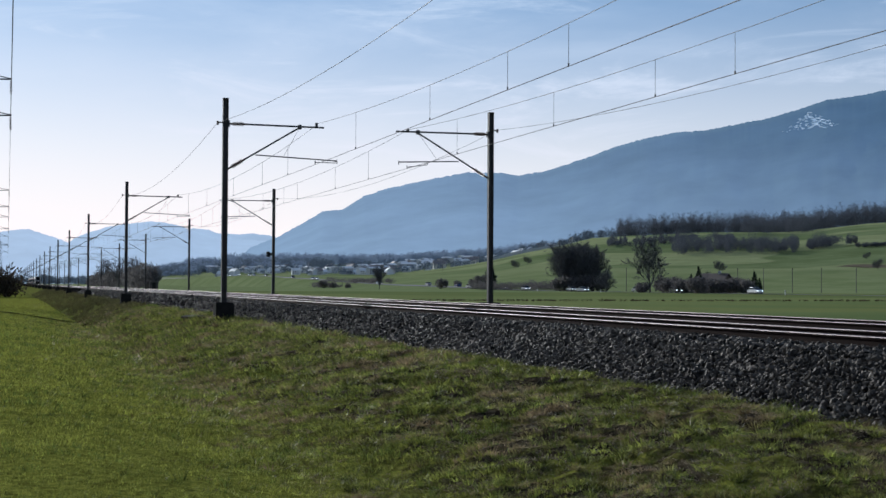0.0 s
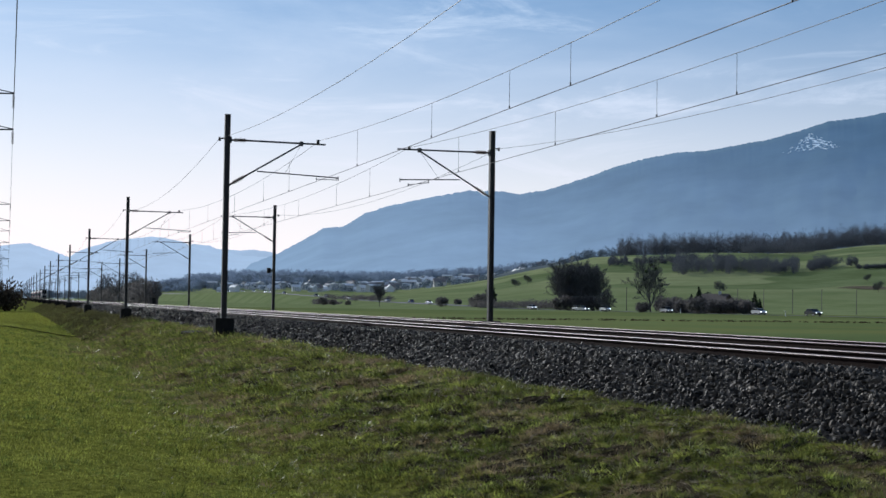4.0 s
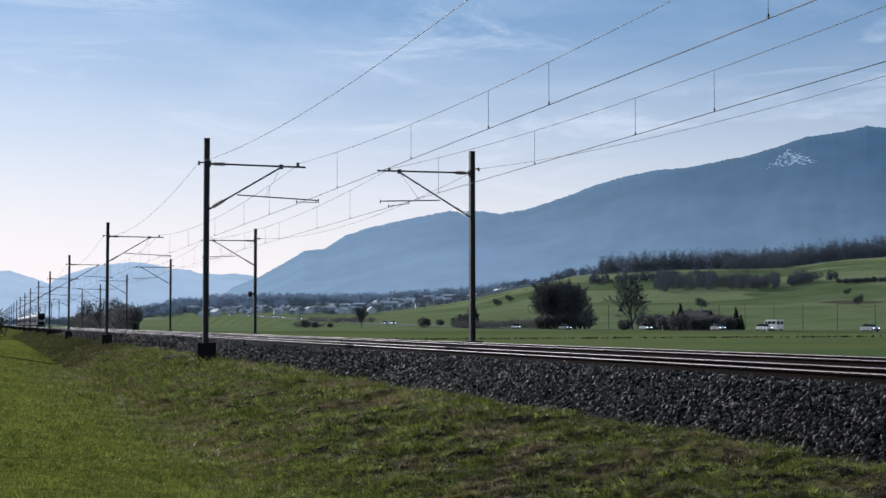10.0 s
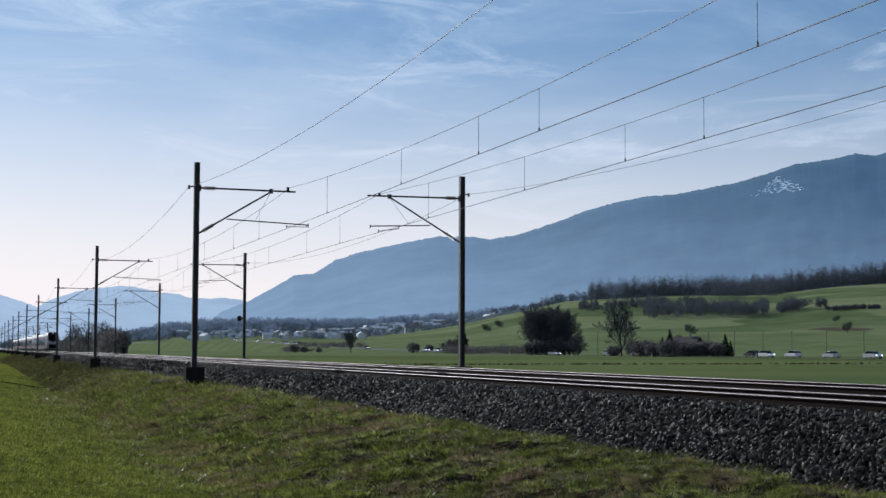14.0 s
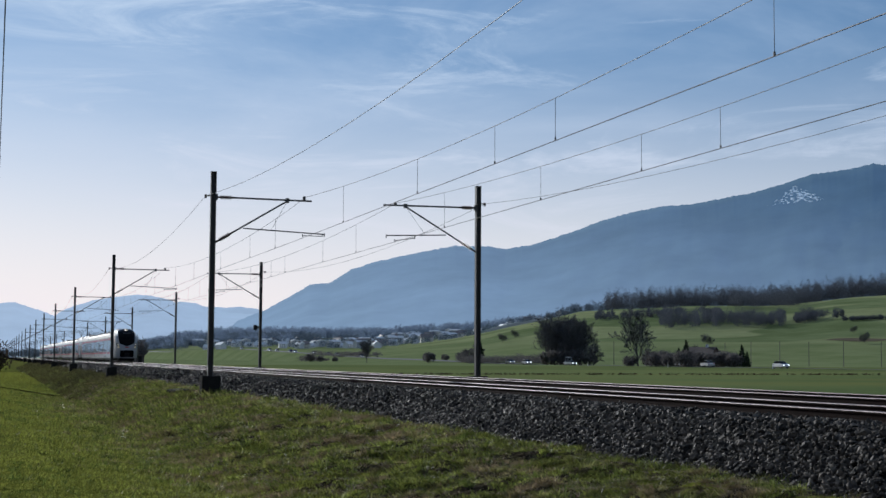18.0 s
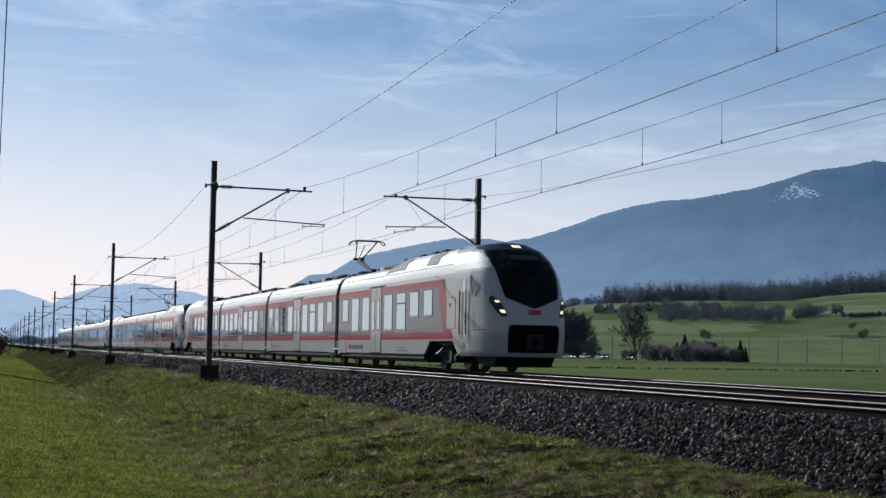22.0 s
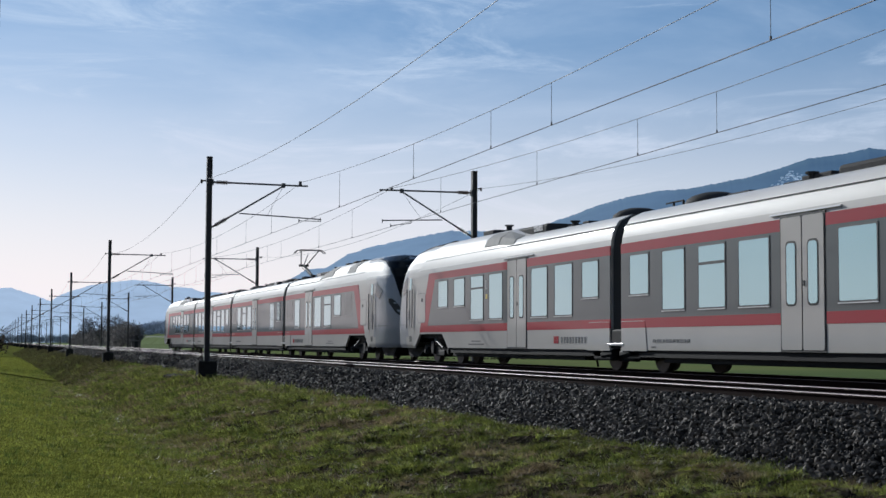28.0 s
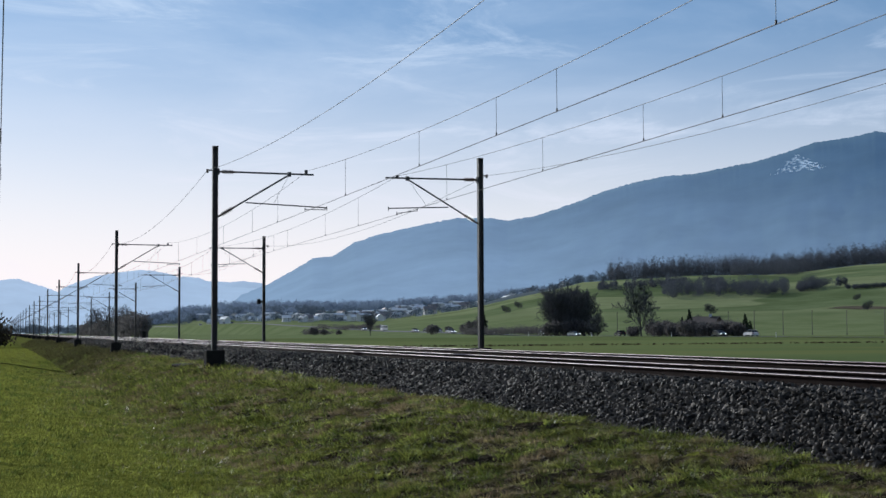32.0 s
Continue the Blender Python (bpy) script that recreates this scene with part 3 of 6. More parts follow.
# ---- masts ----
def make_mast(sign):
    """A mast with its bracket; sign: the side of the mast on which the track lies."""
    root = new("catenary_mast")
    bm = bmesh.new()
    w, h = 0.105, 0.115
    flange = [(-w, -h), (-w + 0.02, -h), (-w + 0.02, -0.008), (w - 0.02, -0.008), (w - 0.02, -h), (w, -h), (w, h), (w - 0.02, h), (w - 0.02, 0.008), (-w + 0.02, 0.008), (-w + 0.02, h), (-w, h)]
    lower, upper = [[bm.verts.new((x, y, z)) for x, y in flange] for z in (-0.1, MAST_TOP)]
    bm.faces.new(lower[::-1]), bm.faces.new(upper)
    for i in range(12):
        bm.faces.new((lower[i], lower[(i + 1) % 12], upper[(i + 1) % 12], upper[i]))
    part("column", bm, M["mast"], root)
    part("foundation", boxed(-0.36, 0.36, -0.38, 0.38, -1.0, -0.06, bevel=0.03), M["concrete"], root, "dark stained concrete footing")
    part("top_cap", boxed(-w - 0.01, w + 0.01, -h - 0.01, h + 0.01, MAST_TOP, MAST_TOP + 0.02), M["mast"], root)
    s = sign
    zt, tip, knee, reg, hold, wire = (6.96, 3.95, 2.96, (1.2, 5.76, 4.49, 5.62), 4.42, 3.6) if s > 0 else (7.03, 4.15, 3.2, (1.42, 5.84, 4.02, 5.74), 2.78, 3.66)
    part("top_tube", rodded((s * 0.85, 0, zt), (s * tip, 0, zt - 0.02), 0.036), M["arm"], root)

    def insulated(a, b, plates=6):
        a, b = Vector(a), Vector(b)
        bm = rodded(a, b, 0.04, n=10)
        for i in range(plates):
            p = a.lerp(b, 0.25 + 0.6 * i / plates)
            rod(bm, p, p + (b - a).normalized() * 0.035, 0.08, n=10)
        return bm
    part("insulator", insulated((s * w, 0, zt), (s * 0.85, 0, zt)), M["insulator"], root)
    part("wall_plate", boxed(*sorted((s * w, s * (w + 0.06))), -0.1, 0.1, zt - 0.12, zt + 0.12), M["arm"], root)
    foot, head = Vector((s * w, 0, 5.17)), Vector((s * knee, 0, zt - 0.05))
    part("strut", rodded(foot.lerp(head, 0.24), head, 0.034), M["arm"], root)
    part("insulator", insulated(foot, foot.lerp(head, 0.24)), M["insulator"], root)
    part("tube_clamp", boxed(s * knee - 0.07, s * knee + 0.07, -0.06, 0.06, zt - 0.12, zt + 0.06), M["arm"], root)
    part("registration_tube", rodded((s * reg[0], 0, reg[1]), (s * reg[2], 0, reg[3]), 0.024), M["arm"], root)
    part("end_stop", rodded((s * reg[2], 0, reg[3] - 0.1), (s * reg[2], 0, reg[3] + 0.06), 0.02, n=6), M["arm"], root)
    part("hanger", rodded((s * knee, 0, zt - 0.05), (s * 2.3, 0, reg[3] + 0.06), 0.006, n=5), M["wire"], root)
    st = rodded((s * hold, 0.0, reg[3]), (s * hold, 0.0, reg[3] - 0.1), 0.016, n=6)
    rod(st, (s * hold, 0.0, reg[3] - 0.08), (s * wire, 0, 5.54), 0.014, n=6)
    rod(st, (s * wire, 0, 5.6), (s * wire, 0, 5.48), 0.02, n=6)
    part("steady_arm", st, M["arm"], root)
    part("messenger_clamp", boxed(s * 3.64 - 0.05, s * 3.64 + 0.05, -0.06, 0.06, zt, 7.12), M["arm"], root)
    fd = rodded((0, 0, FEED_Z[s]), (-s * 0.3, 0, FEED_Z[s]), 0.025, n=6)
    rod(fd, (-s * 0.3, 0, FEED_Z[s] - 0.1), (-s * 0.3, 0, FEED_Z[s] + 0.05), 0.045, n=8)
    part("feeder_insulator", fd, M["insulator"], root)
    return tagged(root, "dark steel catenary mast with a tubular bracket beside the track", "mast")


FEED_Z = {1: 7.0, -1: 7.22}
left_mast = make_mast(1)
tagged(left_mast, group="masts on the field side")
left_mast.matrix_basis = pose(LEFT_X, LEFT_MASTS[0], 0)
right_mast = make_mast(-1)
tagged(right_mast, group="masts on the far side")
right_mast.matrix_basis = pose(RIGHT_X, RIGHT_MASTS[0], 0)
for y in LEFT_MASTS[1:]:
    copy_thing(left_mast, pose(LEFT_X, y, 0))
for y in RIGHT_MASTS[1:]:
    copy_thing(right_mast, pose(RIGHT_X, y, 0))


# ---- wires ----
def tube_run(points, r, n=5):
    verts, faces = [], []
    for p in points:
        for i in range(n):
            a = 2 * math.pi * i / n
            verts.append((p[0] + r * math.cos(a), p[1], p[2] + r * math.sin(a)))
    for j in range(len(points) - 1):
        for i in range(n):
            faces.append((j * n + i, j * n + (i + 1) % n, (j + 1) * n + (i + 1) % n, (j + 1) * n + i))
    return verts, faces


def make_line(x, masts, sign, mast_x):
    """Messenger, contact wire, droppers and the feeder of one track."""
    root = new("overhead_line")
    root.location = (x, 0, 0)
    mess, contact = [], []
    drops = []
    for k, (a, b) in enumerate(zip(masts, masts[1:])):
        s = b - a
        zig = 0.05 * (-1) ** k
        for i in range(16):
            u = i / 16
            y = a + u * s
            mess.append((zig * (1 - 2 * u), y, 7.1 - 2.6 * u * (1 - u)))
            contact.append((zig * (1 - 2 * u), y, WIRE_Z))
        if k < 9:
            for u in (0.132, 0.266, 0.456, 0.538, 0.677, 0.868):
                drops.append((zig * (1 - 2 * u), a + u * s, 7.1 - 2.6 * u * (1 - u)))
    part("messenger_wire", raw("messenger_wire", *tube_run(mess, 0.0085), M["wire"]), None, root)
    part("contact_wire", raw("contact_wire", *tube_run(contact, 0.011), M["wire_bare"]), None, root)
    for px, py, pz in drops:
        d = rodded((px, py, WIRE_Z), (px, py, pz), 0.006, n=5)
        rod(d, (px, py, WIRE_Z), (px, py, WIRE_Z + 0.07), 0.02, n=6)
        part("dropper", d, M["wire"], root)
    feed = []
    fx = mast_x - sign * 0.3 - x
    for a, b in zip(masts, masts[1:]):
        for i in range(16):
            u = i / 16
            feed.append((fx, a + u * (b - a), FEED_Z[sign] - 3.4 * u * (1 - u)))
    part("feeder_wire", raw("feeder_wire", *tube_run(feed, 0.008), M["wire"]), None, root)
    return tagged(root, "overhead contact line with droppers and a feeder wire", "overhead line", group="overhead lines")


make_line(NEAR, LEFT_MASTS, 1, LEFT_X)
make_line(FAR, RIGHT_MASTS, -1, RIGHT_X)

# ---- the train ----
SECTION = ((1.36, 0.5), (1.405, 0.62), (1.41, 0.98), (1.41, 1.8), (1.41, 2.6), (1.4, 2.95), (1.375, 3.2), (1.29, 3.53), (1.12, 3.85), (0.82, 4.08), (0.4, 4.18), (0.0, 4.2))
LOW_SECTION = ((1.36, 0.5), (1.405, 0.62), (1.41, 0.98), (1.41, 1.8), (1.41, 2.6), (1.4, 2.95), (1.375, 3.2), (1.305, 3.46), (1.16, 3.68), (0.84, 3.83), (0.4, 3.89), (0.0, 3.9))   # between the cabs the roof is lower
RISE = (7.2, 9.0)

NOSE_TIP = ((0.5, 20.02), (0.62, 20.1), (1.2, 20.2), (1.8, 20.16), (2.6, 19.9), (2.95, 19.71), (3.2, 19.53), (3.53, 19.2), (3.85, 18.74), (4.08, 18.16), (4.18, 17.72), (4.2, 17.5))
NOSE_LEN, NOSE_POW = 3.0, 3.8


def lerp_table(table, v):
    for (a, p), (b, q) in zip(table, table[1:]):
        if a <= v <= b:
            return p + (q - p) * (v - a) / (b - a)
    return table[0][1] if v < table[0][0] else table[-1][1]


HALF = tuple((z, x) for x, z in SECTION)


def nose_y(x, z):
    w = max(lerp_table(HALF, z), 0.02)
    u = min(1.0, abs(x) / w)
    return lerp_table(NOSE_TIP, z) - NOSE_LEN + NOSE_LEN * (1 - u ** NOSE_POW) ** (1 / NOSE_POW)


def nose_x(y, z):
    u = (y - lerp_table(NOSE_TIP, z) + NOSE_LEN) / NOSE_LEN
    return lerp_table(HALF, z) * (1 - min(1.0, max(0.0, u)) ** NOSE_POW) ** (1 / NOSE_POW)


def smooth_curves(bm):
    """Round surfaces shade smoothly, sharp edges stay sharp."""
    for f in bm.faces:
        f.smooth = True
    for e in bm.edges:
        if len(e.link_faces) != 2 or e.calc_face_angle(0) > radians(38):
            e.smooth = False


def nose_shell(bm):
    fine = []
    for (xa, za), (xb, zb) in zip(SECTION, SECTION[1:]):
        fine += [(xa + (xb - xa) * i / 4, za + (zb - za) * i / 4) for i in range(4)]
    fine.append(SECTION[-1])
    full = fine + [(-x, z) for x, z in fine[-2::-1]]
    rows = []
    for k in range(29):
        th = math.pi / 2 * k / 28
        c, s = math.cos(th) ** (2 / NOSE_POW), math.sin(th) ** (2 / NOSE_POW)
        rows.append([bm.verts.new((x * c, lerp_table(NOSE_TIP, z) - NOSE_LEN + NOSE_LEN * s, z)) for x, z in full])
    for a, b in zip(rows, rows[1:]):
        for i in range(len(a) - 1):
            bm.faces.new((a[i], a[i + 1], b[i + 1], b[i]))
    bmesh.ops.remove_doubles(bm, verts=bm.verts, dist=1e-4)
    bmesh.ops.dissolve_degenerate(bm, edges=bm.edges[:], dist=1e-5)
    bmesh.ops.recalc_face_normals(bm, faces=bm.faces)
    for f in bm.faces:
        c = f.calc_center_median()
        f.material_index = 2 if c.z > 3.3 and c.y < nose_y(1.06, c.z) + 0.05 else (1 if c.y < 17.95 else 0)
    smooth_curves(bm)
    return bm


def shell(bm, y0, y1, nose):
    """The upper body from joint to joint, or to the nose, which comes down to the skirt."""
    def strip(rows):
        vs = [[bm.verts.new(p) for p in r] for r in rows]
        for a, b in zip(vs, vs[1:]):
            for i in range(len(a) - 1):
                if (a[i].co - a[i + 1].co).length > 1e-5 or (b[i].co - b[i + 1].co).length > 1e-5:
                    bm.faces.new((a[i], a[i + 1], b[i + 1], b[i]))
    def ring(k):
        half = [(a[0] + (b[0] - a[0]) * k, a[1] + (b[1] - a[1]) * k) for a, b in zip(LOW_SECTION[2:], SECTION[2:])]
        return half + [(-x, z) for x, z in half[-2::-1]]
    rows = [[(x, y0, z) for x, z in ring(0)]]
    if nose:
        for i in range(7):
            y = RISE[0] + (RISE[1] - RISE[0]) * i / 6
            rows.append([(x, y, z) for x, z in ring(step(*RISE, y))])
        rows.append([(x, lerp_table(NOSE_TIP, z) - NOSE_LEN, z) for x, z in ring(1)])
    else:
        rows.append([(x, y1, z) for x, z in ring(0)])
    strip(rows)
    bm.faces.new([bm.verts.new((x, y0 + 0.002, z)) for x, z in ring(0)])
    if not nose:
        bm.faces.new([bm.verts.new((x, y1 - 0.002, z)) for x, z in ring(0)[::-1]])
    # upper faces take the paler colour with the light painted in
    for f in bm.faces:
        f.material_index = 1 if len(f.verts) < 6 and f.calc_center_median().z > 3.25 else 0
    bmesh.ops.remove_doubles(bm, verts=bm.verts, dist=1e-4)
    bmesh.ops.recalc_face_normals(bm, faces=bm.faces)
    smooth_curves(bm)
    return bm


def plate(outline, s, x0=1.398, x1=1.416):
    return prism(bmesh.new(), outline, s * x0, s * x1)


def frame_ring(y0, y1, z0, z1, s, t=0.035, x0=1.4, x1=1.427):
    bm = bmesh.new()
    for a in ((y0 - t, y1 + t, z0 - t, z0), (y0 - t, y1 + t, z1, z1 + t), (y0 - t, y0, z0, z1), (y1, y1 + t, z0, z1)):
        box(bm, min(s * x0, s * x1), max(s * x0, s * x1), *a)
    return bm


def rounded(y0, y1, z0, z1, r, n=4):
    pts = []
    for cy, cz, a0 in ((y1 - r, z1 - r, 0), (y0 + r, z1 - r, 90), (y0 + r, z0 + r, 180), (y1 - r, z0 + r, 270)):
        for i in range(n + 1):
            a = radians(a0 + 90 * i / n)
            pts.append((cy + r * math.cos(a), cz + r * math.sin(a)))
    return pts


def add_window(root, s, y0, y1, z0, z1, vent=False):
    y0, y1 = y0 + 0.03, y1 - 0.03
    w = part("window", plate(rounded(y0, y1, z0, z1, 0.06), s, 1.40, 1.421), M["glass"], root)
    part("window_frame", frame_ring(y0, y1, z0, z1, s), M["trim_grey"], w)
    part("drip_sill", boxed(*sorted((s * 1.41, s * 1.437)), y0 - 0.02, y1 + 0.02, z0 - 0.05, z0 - 0.03), M["bright"], w)
    if vent:
        part("vent_bar", boxed(*sorted((s * 1.41, s * 1.43)), y0, y1, z1 - 0.4, z1 - 0.34), M["trim_grey"], w)


def add_door(root, s, y0, y1, z0=0.56, z1=3.06):
    part("door_frame", plate([(y0 - 0.05, z0 - 0.04), (y1 + 0.05, z0 - 0.04), (y1 + 0.05, z1 + 0.04), (y0 - 0.05, z1 + 0.04)], s, 1.395, 1.419), M["rubber"], root)
    mid = (y0 + y1) / 2
    for a, b in ((y0, mid - 0.02), (mid + 0.02, y1)):
        leaf = part("door_leaf", plate(rounded(a, b, z0, z1, 0.05), s, 1.40, 1.43), M["silver"], root)
        c = (a + b) / 2
        part("door_seal", plate(rounded(c - 0.19, c + 0.19, z0 + 0.82, z1 - 0.45, 0.1), s, 1.42, 1.434), M["rubber"], leaf)
        part("door_glass", plate(rounded(c - 0.15, c + 0.15, z0 + 0.86, z1 - 0.49, 0.08), s, 1.42, 1.438), M["glass"], leaf)
    part("door_button", boxed(*sorted((s * 1.42, s * 1.445)), mid - 0.1, mid - 0.05, 1.75, 1.85), M["rubber"], root)
    part("rain_strip", boxed(*sorted((s * 1.38, s * 1.425)), y0 - 0.55, y1 + 0.4, z1 + 0.07, z1 + 0.095), M["bright"], root)


def make_wheel_mesh():
    bm = bmesh.new()
    rod(bm, (-0.065, 0, 0), (0.065, 0, 0), 0.43, n=24)
    rod(bm, (0.065, 0, 0), (0.1, 0, 0), 0.46, n=24)
    rod(bm, (-0.1, 0, 0), (-0.065, 0, 0), 0.14, n=14)
    return mesh_of("wheel", bm, M["steel"])


WHEEL = make_wheel_mesh()


def add_bogie(root, yc, outer):
    """outer: a powered bogie in an open arch, with its springs and dampers in sight."""
    bm = bmesh.new()
    for s in (-1, 1):
        box(bm, *sorted((s * 0.98, s * 1.12)), yc - 1.75, yc + 1.75, 0.42, 0.62, bevel=0.03)
        box(bm, *sorted((s * 0.98, s * 1.12)), yc - 0.5, yc + 0.5, 0.24, 0.44, bevel=0.03)
    box(bm, -1.0, 1.0, yc - 0.3, yc + 0.3, 0.35, 0.6)
    bogie = part("bogie", bm, M["black"], root)
    for dy in (-1.3, 1.3):
        part("axle", rodded((-0.8, yc + dy, 0.43), (0.8, yc + dy, 0.43), 0.08, n=10), M["steel"], bogie)
        for s in (-1, 1):
            w = part("wheel", WHEEL, None, bogie, at=pose(s * 0.75, yc + dy, 0.43, 0, 0, 0 if s < 0 else 180))
            ab = boxed(*sorted((s * 0.95, s * 1.22)), yc + dy - 0.17, yc + dy + 0.17, 0.28, 0.55, bevel=0.04)
            rod(ab, (s * 1.2, yc + dy, 0.42), (s * 1.27, yc + dy, 0.42), 0.1, n=12)
            part("axle_box", ab, M["black"], bogie)
    for s in (-1, 1):
        sp = bmesh.new()
        for i in range(5):
            rod(sp, (s * 1.08, yc - 0.22, 0.62 + 0.06 * i), (s * 1.08, yc - 0.22, 0.65 + 0.06 * i), 0.14, n=12)
            rod(sp, (s * 1.08, yc + 0.22, 0.62 + 0.06 * i), (s * 1.08, yc + 0.22, 0.65 + 0.06 * i), 0.14, n=12)
        part("spring", sp, M["steel"], bogie)
        part("damper", rod(rodded((s * 1.24, yc - 0.75, 0.52), (s * 1.24, yc - 0.05, 0.74), 0.045, n=8), (s * 1.24, yc - 0.2, 0.69), (s * 1.24, yc + 0.15, 0.8), 0.03, n=8), M["trim_grey"] if outer else M["black"], bogie)
        part("brake_unit", boxed(*sorted((s * 1.0, s * 1.2)), yc + 0.45, yc + 0.8, 0.3, 0.75, bevel=0.04), M["black"], bogie)
    if not outer:
        for s in (-1, 1):
            part("joint_cover", boxed(*sorted((s * 1.2, s * 1.4)), yc - 0.5, yc + 0.5, 0.55, 1.02, bevel=0.05), M["black"], bogie)
            part("joint_plate", boxed(*sorted((s * 1.3, s * 1.44)), yc - 0.45, yc + 0.45, 0.62, 0.68, bevel=0.01), M["bright"], bogie)
            part("gear_case", boxed(*sorted((s * 1.12, s * 1.36)), yc - 1.25, yc - 0.45, 0.3, 0.56, bevel=0.05), M["black"], bogie)
            part("gear_case", boxed(*sorted((s * 1.12, s * 1.36)), yc + 0.4, yc + 1.45, 0.26, 0.52, bevel=0.05), M["black"], bogie)
            part("sand_pipe", rodded((s * 1.3, yc + 1.5, 0.5), (s * 1.1, yc + 1.75, 0.1), 0.03, n=6), M["black"], bogie)
            part("yaw_damper", rodded((s * 1.3, yc - 0.75, 0.5), (s * 1.3, yc - 0.2, 0.42), 0.11, n=10), M["black"], bogie)
            part("yaw_damper", rodded((s * 1.3, yc + 0.3, 0.45), (s * 1.3, yc + 0.95, 0.4), 0.1, n=10), M["black"], bogie)
    return bogie


def add_roof(root, spans, seed, nose=False):
    rnd = random.Random(seed)
    for kind, y0, y1 in spans:
        low = -0.29 * (1 - (step(*RISE, (y0 + y1) / 2) if nose else 0.0))
        if kind == "ac":
            k = part("roof_unit", boxed(-0.7, 0.7, y0, y1, 4.0 + low, 4.32 + low, bevel=0.08), M["roof_kit"], root)
            for i in range(5):
                z = 4.13 + low + 0.035 * i
                for s in (-1, 1):
                    part("louvre", boxed(*sorted((s * 0.7, s * 0.715)), y0 + 0.3, y0 + 1.0, z, z + 0.022), M["bright"], k)
        elif kind == "box":
            y = y0
            while y < y1 - 0.3:
                d = rnd.uniform(0.4, 1.1)
                h = rnd.uniform(4.21, 4.31) + low
                w = rnd.uniform(0.3, 0.6)
                part("roof_box", boxed(-w, w, y, min(y + d, y1), 4.05 + low, h, bevel=0.03), M["roof_kit"], root)
                y += d + rnd.uniform(0.1, 0.5)
        elif kind == "dome":
            bm = bmesh.new()
            bmesh.ops.create_uvsphere(bm, u_segments=16, v_segments=8, radius=1.0, matrix=pose(0, (y0 + y1) / 2, 4.14 + low) @ Matrix.Diagonal((0.7, (y1 - y0) / 2, 0.3, 1)))
            part("roof_fan", bm, M["roof_kit"], root, smooth=True)
        elif kind == "pipe":
            for s in (-0.35, 0.35):
                bm = rodded((s, y0, 4.32 + low), (s, y1, 4.32 + low), 0.02, n=6)
                for y in np.arange(y0, y1 + 0.01, 0.5):
                    rod(bm, (s, y, 4.15 + low), (s, y, 4.32 + low), 0.03, n=6)
                part("roof_cable", bm, M["black"], root)
    for i in range(4):
        y = spans[0][1] + 0.9 + i * 2.6
        low = -0.29 * (1 - (step(*RISE, y) if nose else 0.0))
        bm = rodded((0.55 * (-1) ** i, y, 4.1 + low), (0.55 * (-1) ** i, y, 4.28 + low), 0.09, n=10)
        rod(bm, (0.55 * (-1) ** i, y, 4.28 + low), (0.55 * (-1) ** i, y, 4.32 + low), 0.14, n=10)
        part("roof_vent", bm, M["roof_kit"], root)


def add_pantograph(root):
    bm = bmesh.new()
    box(bm, -0.6, 0.6, 0.36, 1.0, 3.95, 4.03)
    for x in (-0.55, 0.55):
        for y in (0.42, 0.94):
            rod(bm, (x, y, 3.78), (x, y, 3.97), 0.06, n=8)
    pan = part("pantograph", bm, M["roof_kit"], root, "raised single-arm pantograph")
    part("lower_arm", rodded((0, 0.5, 4.0), (0, -1.9, 4.75), 0.07, n=10), M["black"], pan)
    part("guide_rod", rodded((0.12, 0.5, 4.05), (0.12, -1.75, 4.6), 0.02, n=6), M["black"], pan)
    part("knee", rodded((-0.25, -1.95, 4.74), (0.25, -1.95, 4.74), 0.06, n=10), M["black"], pan)
    up = bmesh.new()
    for s in (-1, 1):
        rod(up, (s * 0.15, -1.95, 4.76), (s * 0.45, -0.55, 5.4), 0.028, n=8)
    rod(up, (0, -1.95, 4.76), (0, -0.9, 5.3), 0.02, n=6)
    part("upper_arm", up, M["black"], pan)
    for y in (-0.75, -0.35):
        hb = rodded((-0.5, y, 5.47), (0.5, y, 5.47), 0.024, n=8)
        for s in (-1, 1):
            rod(hb, (s * 0.5, y, 5.47), (s * 0.68, y, 5.43), 0.022, n=8)
            rod(hb, (s * 0.68, y, 5.43), (s * 0.8, y, 5.3), 0.022, n=8)
        part("collector_strip", hb, M["black"], pan)
    hd = bmesh.new()
    for s in (-1, 1):
        rod(hd, (s * 0.45, -0.75, 5.42), (s * 0.45, -0.35, 5.42), 0.02, n=6)
        rod(hd, (s * 0.8, -0.75, 5.3), (s * 0.8, -0.35, 5.3), 0.018, n=6)
    part("head_frame", hd, M["steel"], pan)


def patch(name, zs, lim, nx, root, material, off=0.012, label="", cx=0.0, slant=0.0):
    """A pane laid on the nose: for each height the half width, round the middle cx."""
    bm = bmesh.new()
    rows = []
    table, n = tuple(zip(zs, lim)), max(6, int((zs[-1] - zs[0]) / 0.04))
    nx *= 2
    for k in range(n + 1):
        z = zs[0] + (zs[-1] - zs[0]) * k / n
        b = lerp_table(table, z)
        mx = cx + slant * (z - zs[0])
        rows.append([bm.verts.new((mx + b * (2 * i / nx - 1), nose_y(mx + b * (2 * i / nx - 1), z) + off, z + off * 0.6)) for i in range(nx + 1)])
    for a, b in zip(rows, rows[1:]):
        for i in range(nx):
            bm.faces.new((a[i], a[i + 1], b[i + 1], b[i]))
    bmesh.ops.recalc_face_normals(bm, faces=bm.faces)
    bmesh.ops.solidify(bm, geom=bm.faces[:], thickness=0.008)
    return part(name, bm, material, root, label, smooth=True)


